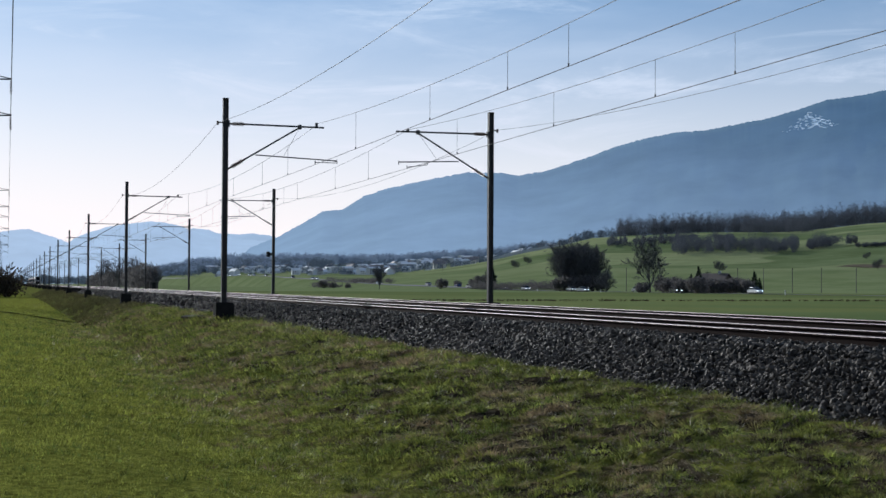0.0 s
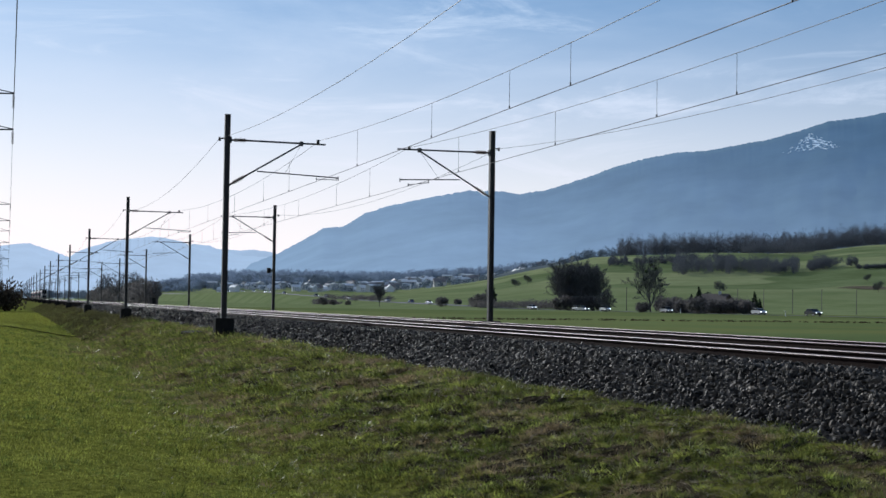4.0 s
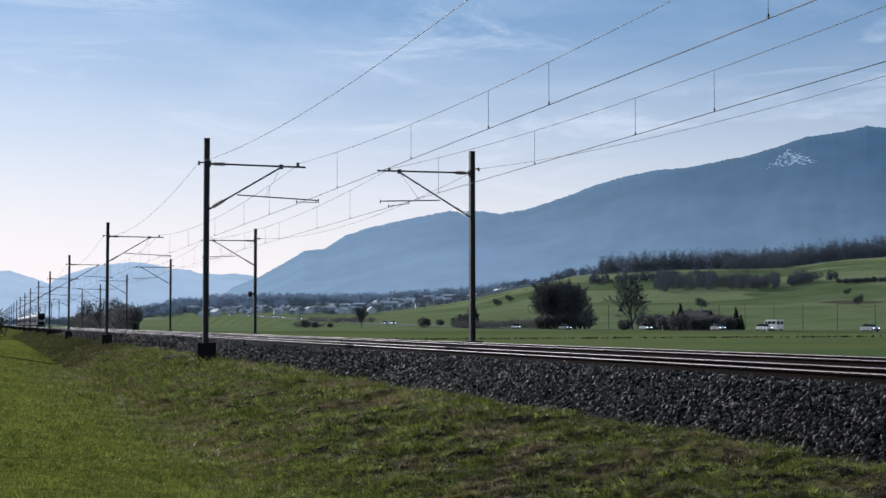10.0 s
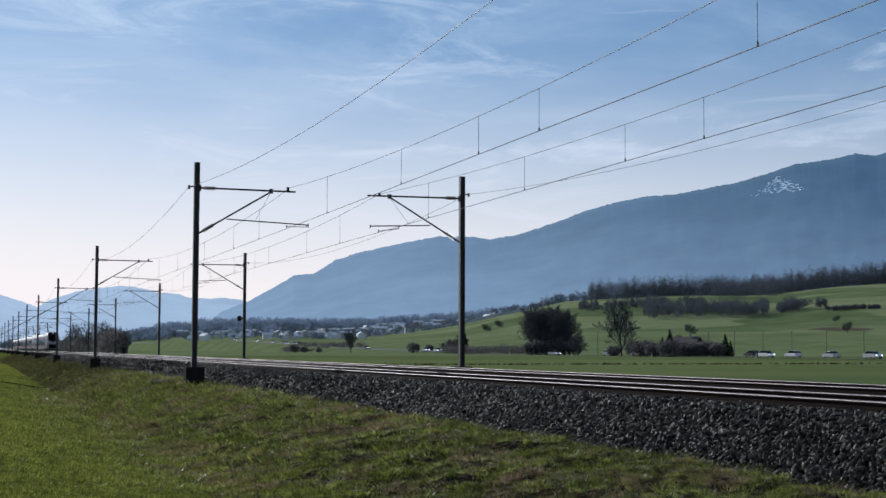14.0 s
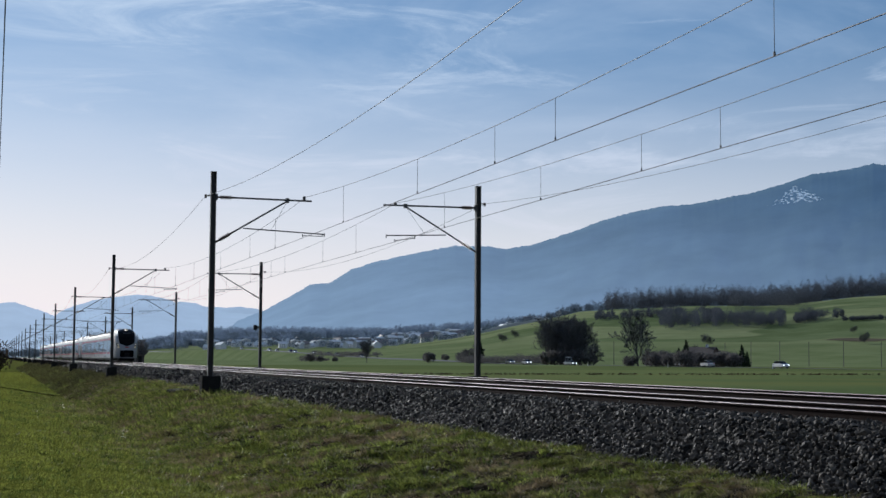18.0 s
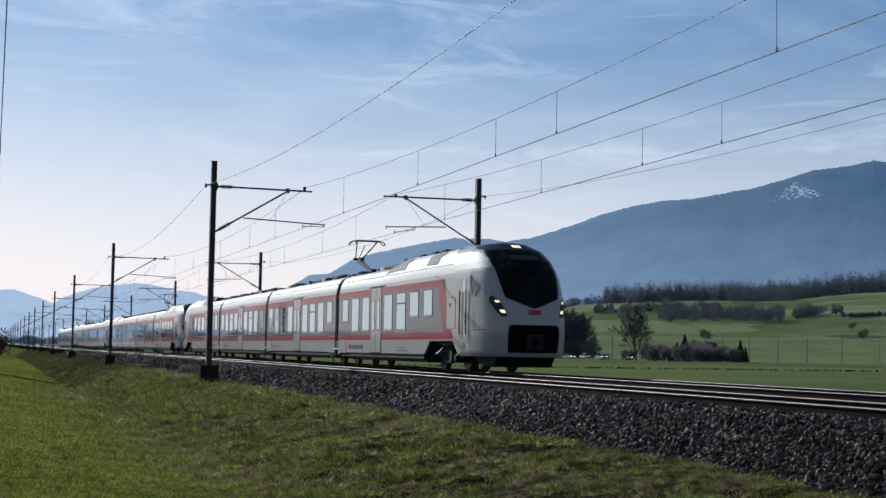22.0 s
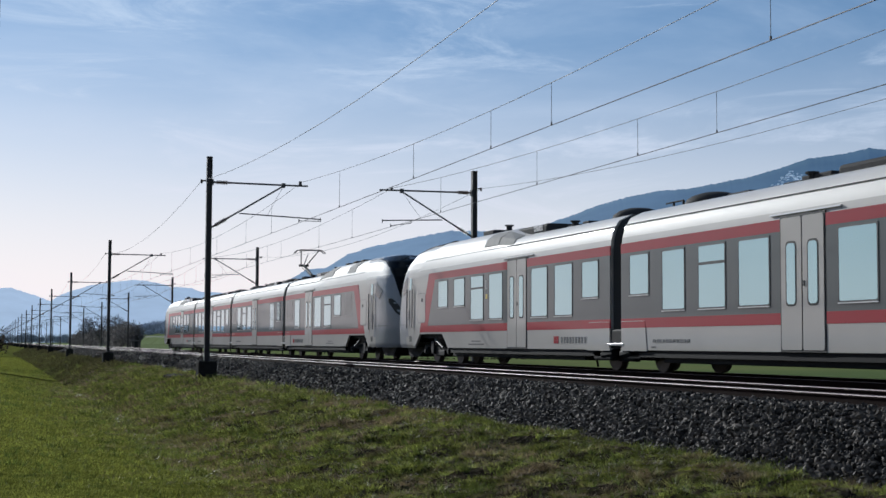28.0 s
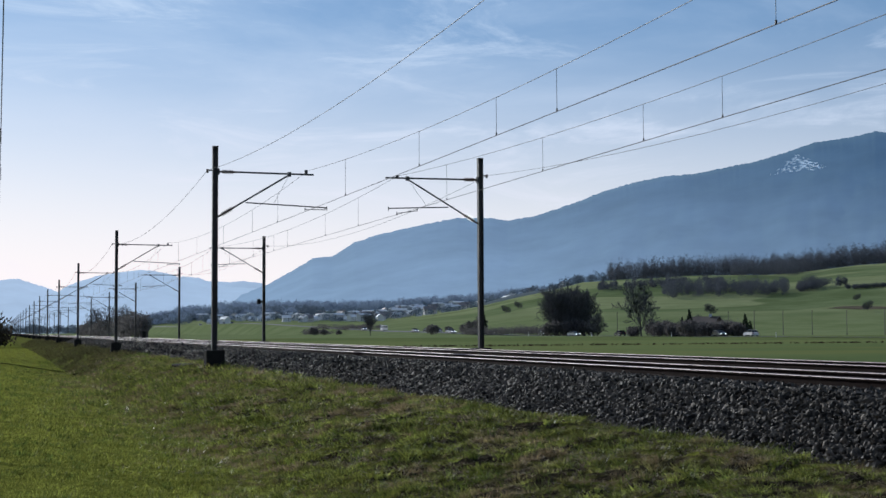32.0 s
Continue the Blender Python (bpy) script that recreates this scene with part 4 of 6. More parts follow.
def side_patch(name, quad, s, root, material, off=0.01, n=6):
    """A four-cornered pane on the curved flank of the nose; corners (y, z)."""
    (a, b, c, d) = quad
    bm = bmesh.new()
    rows = []
    for i in range(n + 1):
        u = i / n
        row = []
        for j in range(n + 1):
            v = j / n
            y = (1 - v) * ((1 - u) * a[0] + u * b[0]) + v * ((1 - u) * d[0] + u * c[0])
            z = (1 - v) * ((1 - u) * a[1] + u * b[1]) + v * ((1 - u) * d[1] + u * c[1])
            row.append(bm.verts.new((s * (nose_x(y, z) + off), y + off * 0.5, z)))
        rows.append(row)
    for p, q in zip(rows, rows[1:]):
        for j in range(n):
            bm.faces.new((p[j], p[j + 1], q[j + 1], q[j]))
    bmesh.ops.recalc_face_normals(bm, faces=bm.faces)
    return part(name, bm, material, root, smooth=True)


def bars(root, s, y0, z0, h, widths, material, name, gap=0.06, x=1.418):
    bm = bmesh.new()
    y = y0
    for w in widths:
        box(bm, *sorted((s * (x - 0.006), s * x)), y, y + w, z0, z0 + h)
        y += w + gap
    return part(name, bm, material, root)


LETTERS = (0.1, 0.11, 0.1, 0.11, 0.1, 0.09, 0.1, 0.11, 0.1, 0.11)


def add_digit(root, s, text, y, z, size=0.42):
    cu = bpy.data.curves.new("class_number", "FONT")
    cu.body, cu.size, cu.extrude = text, size, 0.002
    cu.materials.append(M["white_paint"])
    ob = new("class_number", cu)
    ob.parent = root
    ob.matrix_basis = Matrix.Translation((s * 1.42, y, z)) @ (pose(0, 0, 0, 90, 0, 90) if s > 0 else pose(0, 0, 0, 90, 0, -90))


def livery(root, s, y0, y1, nose):
    """Grey window band between two red bands; at a nose they end in a slanted red bar."""
    if nose:
        part("grey_band", plate([(y0, 1.26), (15.44, 1.26), (14.63, 2.82), (y0, 2.82)], s, 1.392, 1.4145), M["grey"], root)
        part("red_band", plate([(y0, 2.82), (14.63, 2.82), (15.3, 3.05), (y0, 3.05)], s, 1.385, 1.4155), M["red"], root)
        part("red_band", plate([(y0, 1.04), (16.42, 1.04), (15.44, 1.26), (y0, 1.26)], s, 1.392, 1.4155), M["red"], root)
        part("red_slant", plate([(15.44, 1.26), (16.42, 1.04), (15.3, 3.05), (14.63, 2.82)], s, 1.392, 1.4155), M["red"], root)
    else:
        part("grey_band", plate([(y0, 1.26), (y1, 1.26), (y1, 2.82), (y0, 2.82)], s, 1.392, 1.4145), M["grey"], root)
        part("red_band", plate([(y0, 2.82), (y1, 2.82), (y1, 3.05), (y0, 3.05)], s, 1.385, 1.4155), M["red"], root)
        part("red_band", plate([(y0, 1.04), (y1, 1.04), (y1, 1.26), (y0, 1.26)], s, 1.392, 1.4155), M["red"], root)
    part("roof_seam", boxed(*sorted((s * 1.24, s * 1.3)), y0, 16.0 if nose else y1, 3.51, 3.525), M["trim_grey"], root)


def common(root, y0, y1, arch):
    """Floor, skirts and underframe; arch: the outer bogie's opening."""
    part("underframe", boxed(-1.25, 1.25, y0 + 1.9, y1 - (0.2 if arch else 1.9), 0.24, 0.98, bevel=0.02) if not arch else box(boxed(-1.25, 1.25, y0 + 1.9, 13.1, 0.24, 0.98, bevel=0.02), -1.2, 1.2, 13.1, 17.0, 0.85, 0.98), M["black"], root)
    for s in (-1, 1):
        if arch:
            part("skirt", plate([(y0, 0.52), (13.2, 0.52), (13.85, 0.985), (y0, 0.985)], s, 1.33, 1.409), M["silver"], root)
            part("skirt", plate([(16.4, 0.985), (16.95, 0.56), (17.2, 0.56), (17.2, 0.985)], s, 1.33, 1.409), M["silver"], root)
            part("sill", plate([(y0, 0.36), (13.0, 0.36), (13.1, 0.52), (y0, 0.52)], s, 1.25, 1.36), M["black"], root)
        else:
            part("skirt", plate([(y0, 0.52), (y1, 0.52), (y1, 0.985), (y0, 0.985)], s, 1.33, 1.409), M["silver"], root)
            part("sill", plate([(y0, 0.36), (y1, 0.36), (y1, 0.52), (y0, 0.52)], s, 1.25, 1.36), M["black"], root)


def add_cover(root, s, y, way):
    """A raised hinged cover over the bogie's end, striped like the side behind it; way: from the joint outwards."""
    a, b, c = y, y + way * 1.38, y + way * 1.3
    part("bogie_cover", plate([(a, 0.5), (b, 0.5), (c, 1.04), (a, 1.04)], s, 1.4, 1.424), M["silver"], root)
    part("bogie_cover", plate([(a, 1.04), (c, 1.04), (c - way * 0.05, 1.19), (a, 1.19)], s, 1.4, 1.424), M["red"], root)
    part("cover_edge", plate([(a, 1.19), (c - way * 0.05, 1.19), (c - way * 0.05, 1.2), (a, 1.2)], s, 1.4, 1.428), M["bright"], root)


def add_joint(root):
    bm = bmesh.new()
    ring = [(x * 0.955, 0.6 + (z - 0.5) * 0.97) for x, z in LOW_SECTION] + [(-x * 0.955, 0.6 + (z - 0.5) * 0.97) for x, z in LOW_SECTION[-2::-1]]
    loops = []
    for i in range(9):
        f = 1.0 if i % 2 else 0.965
        loops.append([bm.verts.new((x * f, -0.36 + 0.09 * i, 2.2 + (z - 2.2) * f)) for x, z in ring])
    for a, b in zip(loops, loops[1:]):
        for i in range(len(ring) - 1):
            bm.faces.new((a[i], a[i + 1], b[i + 1], b[i]))
    bmesh.ops.recalc_face_normals(bm, faces=bm.faces)
    part("gangway_bellows", bm, M["rubber"], root)
    add_bogie(root, 0.0, False)


SHORT, TALL, HIGH = (1.84, 2.73), (1.42, 2.74), (1.88, 2.73)
END_PATTERNS = {   # windows (from, to, heights, vent), door, blind panels, class figure and its place
    "front_long": (((1.0, 2.05, SHORT, False), (2.65, 3.88, TALL, False), (4.42, 5.6, TALL, False), (7.78, 9.0, TALL, False), (9.55, 10.8, TALL, True), (11.32, 12.45, HIGH, False), (13.05, 14.12, HIGH, False)), (5.9, 7.4), (), None),
    "front_short": (((0.98, 2.03, SHORT, False), (2.66, 3.87, TALL, False), (7.12, 8.5, TALL, False), (9.08, 10.48, TALL, True), (11.08, 12.33, HIGH, False), (13.08, 14.3, HIGH, False)), (5.13, 6.65), (), ("2", 4.3)),
    "front_blind": (((2.64, 3.84, TALL, False), (7.1, 8.5, TALL, False), (9.08, 10.49, TALL, True), (11.07, 12.33, HIGH, False)), (5.12, 6.65), ((0.93, 2.07), (13.08, 14.3)), None),
    "rear_short": (((1.04, 2.06, SHORT, False), (2.75, 3.9, TALL, False), (7.17, 8.5, TALL, False), (9.1, 10.45, TALL, True), (11.12, 12.3, HIGH, False), (13.0, 14.2, HIGH, False)), (5.17, 6.67), (), None),
    "rear_long": (((1.0, 2.05, SHORT, False), (2.66, 3.9, TALL, False), (4.4, 5.62, TALL, False), (7.93, 9.14, TALL, False), (9.64, 10.86, TALL, True), (11.44, 12.55, HIGH, False), (13.2, 14.25, HIGH, False)), (6.0, 7.49), (), None),
    "rear_first": (((1.0, 2.05, SHORT, False), (2.66, 3.9, TALL, False), (4.4, 5.62, TALL, False), (7.93, 9.14, TALL, False), (9.64, 10.86, TALL, True), (11.44, 12.55, HIGH, False), (13.2, 14.25, HIGH, False)), (6.0, 7.49), (), ("1", 9.28)),
    "rear_blind": (((2.74, 3.84, TALL, False), (4.53, 5.56, TALL, False), (7.95, 9.15, TALL, False), (9.64, 10.86, TALL, True), (11.52, 12.42, HIGH, False)), (6.1, 7.49), ((0.96, 2.06), (13.12, 14.2)), None),
}


def add_panes(root, s, y0, y1):
    """A smoked pane on the roof's shoulder."""
    bm = bmesh.new()
    lo_, hi_ = [], []
    for row, y in ((lo_, y0), (hi_, y1)):
        k = step(*RISE, y)
        for (xa, za), (xb, zb), out in zip(((1.25, 3.545), (1.16, 3.68), (0.88, 3.81)), ((1.245, 3.62), (1.12, 3.85), (0.86, 4.05)), (0.012, 0.02, 0.012)):
            row.append(bm.verts.new((s * (xa + (xb - xa) * k + out), y, za + (zb - za) * k + out)))
    for i in range(2):
        bm.faces.new((lo_[i], hi_[i], hi_[i + 1], lo_[i + 1]))
    bmesh.ops.recalc_face_normals(bm, faces=bm.faces)
    bmesh.ops.solidify(bm, geom=bm.faces[:], thickness=0.02)
    part("roof_pane", bm, M["roof_glass"], root)


def make_end_car(pattern, lit):
    root = new("train_end_car")
    front = pattern.startswith("front")
    wins, door, panels, figure = END_PATTERNS[pattern]
    part("body", shell(bmesh.new(), 0.32, 0, True), [M["silver"], M["lit_roof_paint"]], root)
    part("nose", nose_shell(bmesh.new()), [M["nose"], M["silver"], M["lit_roof_paint"]], root)
    common(root, 0.32, 17.2, True)
    for s in (-1, 1):
        livery(root, s, 0.32, 0, True)
        for y0, y1, (z0, z1), vent in wins:
            add_window(root, s, y0, y1, z0, z1, vent)
        for y0, y1 in panels:
            part("blind_panel", plate(rounded(y0, y1, 1.8, 2.76, 0.05), s, 1.405, 1.4175), M["dark_panel"], root)
        add_door(root, s, *door)
        add_cover(root, s, 0.34, 1)
        # equipment hatch, cab door, grab rails
        part("hatch_line", plate(rounded(15.72, 16.66, 1.37, 2.41, 0.14), s, 1.4, 1.4175), M["trim_grey"], root)
        hatch = part("hatch", plate(rounded(15.735, 16.645, 1.385, 2.395, 0.13), s, 1.4, 1.42), M["silver"], root)
        part("hatch_grille", plate(rounded(16.0, 16.2, 2.1, 2.22, 0.02), s, 1.41, 1.424), M["rubber"], hatch)
        side_patch("cab_door_seam", ((17.12, 0.72), (17.14, 0.72), (17.14, 3.0), (17.12, 3.0)), s, root, M["trim_grey"], 0.006)
        side_patch("cab_door_window", ((17.42, 2.55), (17.68, 2.55), (17.66, 2.98), (17.42, 2.98)), s, root, M["glass"], 0.012)
        side_patch("cab_step", ((17.38, 0.72), (17.68, 0.72), (17.68, 0.92), (17.38, 0.92)), s, root, M["rubber"], 0.008)
        side_patch("door_handle", ((17.62, 1.5), (17.72, 1.5), (17.72, 1.85), (17.62, 1.85)), s, root, M["rubber"], 0.02)
        for y in (17.2, 17.86):
            rail = rodded((s * (nose_x(y, 1.2) + 0.05), y, 1.2), (s * (nose_x(y, 2.6) + 0.05), y, 2.6), 0.02, n=8)
            part("grab_rail", rail, M["trim_grey"], root)
        side_patch("cab_side_window", ((18.05, 2.55), (18.52, 2.36), (18.86, 2.68), (18.05, 3.08)), s, root, M["cab_glass"], 0.012)
        side_patch("skirt_seam", ((17.9, 1.315), (19.4, 1.315), (19.4, 1.335), (17.9, 1.335)), s, root, M["trim_grey"], 0.006, 10)
        # head lamp
        lamp = patch("headlamp", (1.72, 1.84, 2.2, 2.36), (0.06, 0.12, 0.11, 0.04), 6, root, M["rubber"], 0.016, cx=s * 0.93, slant=s * 0.42)
        lamp_on = M["lamp_lit"] if lit else M["lamp_off"]
        patch("lens", (1.82, 1.86, 1.92), (0.05, 0.06, 0.06), 4, lamp, lamp_on, 0.028, cx=s * 0.95, slant=s * 0.42)
        patch("lens", (2.14, 2.17, 2.21), (0.05, 0.05, 0.04), 4, lamp, lamp_on, 0.028, cx=s * 1.06, slant=s * 0.42)
        # roof shoulder panes
        for y0, y1 in ((7.45, 8.72), (8.78, 10.05)) + (((12.75, 14.1),) if front else ()):
            add_panes(root, s, y0, y1)
        bars(root, s, 2.78 if front else 1.62, 0.68, 0.16, LETTERS, M["lettering"], "lettering_bars", 0.09)
        bars(root, s, 2.28 if front else 3.62, 0.67, 0.19, (0.15, 0.15), M["red"], "logo_block", 0.03)
        bars(root, s, 9.6, 0.62, 0.04, (0.3, 0.25, 0.4, 0.3), M["lettering"], "small_lettering")
        bars(root, s, 9.9, 0.72, 0.03, (0.5, 0.3), M["lettering"], "small_lettering")
        if figure:
            add_digit(root, s, figure[0], figure[1] + (0.0 if s > 0 else 0.2), 2.3)
            bars(root, s, figure[1], 2.02, 0.14, (0.16,), M["yellow"], "class_mark")
    zs = (1.98, 2.3, 2.5, 2.8, 3.1, 3.4, 3.68, 3.9, 4.06, 4.165)
    patch("windscreen", zs, (0.06, 0.86, 0.92, 0.97, 1.0, 1.03, 1.03, 0.98, 0.86, 0.62), 16, root, M["dark_glass"], 0.022, "black wraparound cab windscreen")
    patch("destination_panel", (3.5, 3.58, 3.66), (0.45, 0.45, 0.45), 8, root, M["rubber"], 0.034)
    patch("top_lamp", (3.94, 3.98, 4.02), (0.14, 0.14, 0.14), 4, root, M["lamp_lit"] if lit else M["lamp_off"], 0.034)
    patch("coupler_opening", (0.62, 0.7, 1.1, 1.32, 1.42, 1.47), (0.78, 0.82, 0.83, 0.83, 0.8, 0.74), 12, root, M["hollow"], 0.016)
    patch("logo_block", (1.79, 1.86, 1.93), (0.2, 0.2, 0.2), 6, root, M["red"], 0.014)
    part("snow_plough", prism(bmesh.new(), [(17.3, 0.5), (19.5, 0.5), (19.15, 0.18), (17.9, 0.18)], -0.95, 0.95), M["black"], root)
    cp = rodded((0, 19.3, 0.95), (0, 20.24, 0.95), 0.12, n=12)
    box(cp, -0.28, 0.28, 19.85, 20.24, 0.7, 1.2, bevel=0.05)
    part("coupler", cp, M["black"], root)
    add_bogie(root, 14.95, True)
    if front:
        add_pantograph(root)
        add_roof(root, (("pipe", 1.9, 3.4), ("ac", 4.2, 7.2), ("box", 9.0, 12.6)), 3, True)
    else:
        add_joint(root)
        add_roof(root, (("dome", 1.0, 2.3), ("box", 2.8, 5.6), ("ac", 6.2, 9.4), ("box", 10.2, 12.4)), 4, True)
    return tagged(root, "silver and red train end car with black windscreen, on the track", "train car", group="cars of the train")


MID_WINDOWS = ((0.98, 1.98, 1.8, False), (2.67, 3.87, 1.41, False), (4.43, 5.6, 1.41, True), (6.12, 7.34, 1.41, False), (9.66, 10.89, 1.41, False), (11.4, 12.6, 1.41, True), (13.2, 14.31, 1.41, False), (14.97, 16.01, 1.8, False))


def make_mid_car(blank=False, blind=False):
    """blank: no windows over the equipment room; blind: the last window is a panel."""
    root = new("train_middle_car")
    part("body", shell(bmesh.new(), 0.32, 16.48, False), [M["silver"], M["lit_roof_paint"]], root)
    common(root, 0.32, 16.48, False)
    for s in (-1, 1):
        livery(root, s, 0.32, 16.48, False)
        for k, (y0, y1, z0, vent) in enumerate(MID_WINDOWS):
            if blind and k == 7:
                part("blind_panel", plate(rounded(y0, y1, 1.8, 2.76, 0.05), s, 1.405, 1.4175), M["dark_panel"], root)
            elif not (blank and k in (2, 3)):
                add_window(root, s, y0, y1, z0 + 0.03, 2.74, vent)
        add_door(root, s, 7.77, 9.23)
        bars(root, s, 13.0, 0.7, 0.07, (0.12, 0.3, 0.14, 0.08, 0.3, 0.1, 0.24, 0.16), M["lettering"], "small_lettering", 0.05)
        bars(root, s, 14.62, 0.58, 0.03, (0.1, 0.12), M["lettering"], "small_lettering", 0.03)
        add_cover(root, s, 0.34, 1)
        add_cover(root, s, 16.46, -1)
    add_joint(root)
    add_roof(root, (("box", 0.8, 3.0), ("dome", 3.3, 4.9), ("ac", 5.4, 8.4), ("box", 8.8, 13.0), ("dome", 13.6, 15.2), ("pipe", 15.3, 16.2)), 5)
    return tagged(root, "silver and red train middle car with double doors, on the track", "train car", group="cars of the train")


mid_car = make_mid_car()
UNITS = (("front_long", (False, False), "rear_short"), ("front_short", (True, False), "rear_long"), ("front_long", (False, False), "rear_first"), ("front_blind", (True, True), "rear_blind"))
CARS = []
used_mid = False
for u, (head, (blank, blind), tail) in enumerate(UNITS):
    base = 74.1 * u
    CARS.append((make_end_car(head, u == 0), base + 20.25, True))
    CARS.append((make_mid_car(blank, blind) if blank else (copy_thing(mid_car, pose(FAR, base, 0)) if used_mid else mid_car), base + 20.25, False))
    used_mid = used_mid or not blank
    CARS.append((copy_thing(mid_car, pose(FAR, base + 17, 0)), base + 37.05, False))
    CARS.append((make_end_car(tail, False), base + 53.85, False))

# ---- stones, sleepers, grass ----
def soup(name, verts, faces, material):
    """One mesh of very many loose pieces; faces: an array of triangles."""
    me = bpy.data.meshes.new(name)
    n, m = len(verts), len(faces)
    me.vertices.add(n)
    me.vertices.foreach_set("co", np.asarray(verts, dtype=np.float32).ravel())
    me.loops.add(m * 3)
    me.loops.foreach_set("vertex_index", np.asarray(faces, dtype=np.int32).ravel())
    me.polygons.add(m)
    me.polygons.foreach_set("loop_start", np.arange(0, m * 3, 3, dtype=np.int32))
    me.update(calc_edges=True)
    me.polygons.foreach_set("use_smooth", [False] * m)
    me.materials.append(material)
    return me


def stone_shape(rng):
    bm = bmesh.new()
    bmesh.ops.create_icosphere(bm, subdivisions=1, radius=1.0)
    v = np.array([q.co for q in bm.verts])
    f = np.array([[q.index for q in p.verts] for p in bm.faces])
    bm.free()
    for _ in range(9):   # cut flat faces as crushed stone has
        d = rng.normal(size=3)
        d /= np.linalg.norm(d)
        over = v @ d - rng.uniform(0.32, 0.72)
        v = v - np.outer(np.clip(over, 0, None), d)
    return v, f


def turns(rng, n):
    q = rng.normal(size=(n, 4))
    q /= np.linalg.norm(q, axis=1)[:, None]
    w, x, y, z = q.T
    return np.stack([np.stack([1 - 2 * (y * y + z * z), 2 * (x * y - z * w), 2 * (x * z + y * w)], -1),
                     np.stack([2 * (x * y + z * w), 1 - 2 * (x * x + z * z), 2 * (y * z - x * w)], -1),
                     np.stack([2 * (x * z - y * w), 2 * (y * z + x * w), 1 - 2 * (x * x + y * y)], -1)], 1)


def bed_z(x):
    return np.interp(x, [p[0] for p in BED], [p[1] for p in BED])


def scatter_stones(name, rng, n, x0, x1, y0, y1, size, parent, biased=False):
    """Crushed stones lying on the bed."""
    shapes = [stone_shape(rng) for _ in range(8)]
    vs, fs, at = [], [], 0
    for v, f in shapes:
        k = n // 8
        x, u = rng.uniform(x0, x1, k), rng.uniform(0, 1, k)
        y = y0 * (y1 / y0) ** u if biased else y0 + (y1 - y0) * u
        far = np.clip(y / 30.0, 1.0, 3.0) if biased else 1.0
        s = rng.uniform(size * 0.6, size * 1.35, k) * far
        scale = s[:, None] * rng.uniform(0.55, 1.5, (k, 3))
        p = np.stack([x, y, bed_z(x) + s * rng.uniform(-0.25, 0.85, k)], -1)
        w = np.einsum("kij,kvj->kvi", turns(rng, k), v[None] * scale[:, None, :]) + p[:, None, :]
        vs.append(w.reshape(-1, 3))
        fs.append((f[None] + (at + np.arange(k) * len(v))[:, None, None]).reshape(-1, 3))
        at += k * len(v)
    ob = part(name, soup(name, np.concatenate(vs), np.concatenate(fs), M["stone"]), None, parent)
    return tagged(ob, "dark grey crushed ballast stones", kind="stuff")


M["stone"] = island_mat("crushed limestone", (0.005, 0.0046, 0.004), (0.12, 0.1, 0.08), 0.62, 0.09, patch=0.4)
rng = np.random.default_rng(3)
scatter_stones("ballast_stones", rng, 22000, 8.6, 10.15, 12.0, 34.0, 0.041, ballast)
scatter_stones("ballast_stones", rng, 13000, 8.6, 10.15, 34.0, 75.0, 0.05, ballast)
scatter_stones("ballast_stones", rng, 6000, 8.6, 10.15, 75.0, 200.0, 0.085, ballast)
scatter_stones("ballast_stones", rng, 12000, 10.1, 18.4, 12.0, 60.0, 0.042, ballast)
scatter_stones("ballast_stones", rng, 5000, 10.1, 18.4, 60.0, 180.0, 0.08, ballast)
scatter_stones("ballast_stones", rng, 9000, 9.9, 11.0, 12.0, 60.0, 0.042, ballast)
# the stones of the nearest stretch, one by one
STONES = []
for k in range(6):
    v, f = stone_shape(rng)
    STONES.append(soup("stone", v * 0.045, f, M["stone_single"]))
for k in range(300):
    x = rng.uniform(8.65, 10.1)
    ob = part("stone", STONES[k % 6], None, ballast)
    y = rng.uniform(12.5, 16.5)
    a = rng.uniform(0, 360, 3)
    ob.matrix_basis = pose(x, y, float(bed_z(x)) + 0.05, *a) @ Matrix.Diagonal((rng.uniform(0.7, 1.2), rng.uniform(0.7, 1.2), rng.uniform(0.6, 1.0), 1))


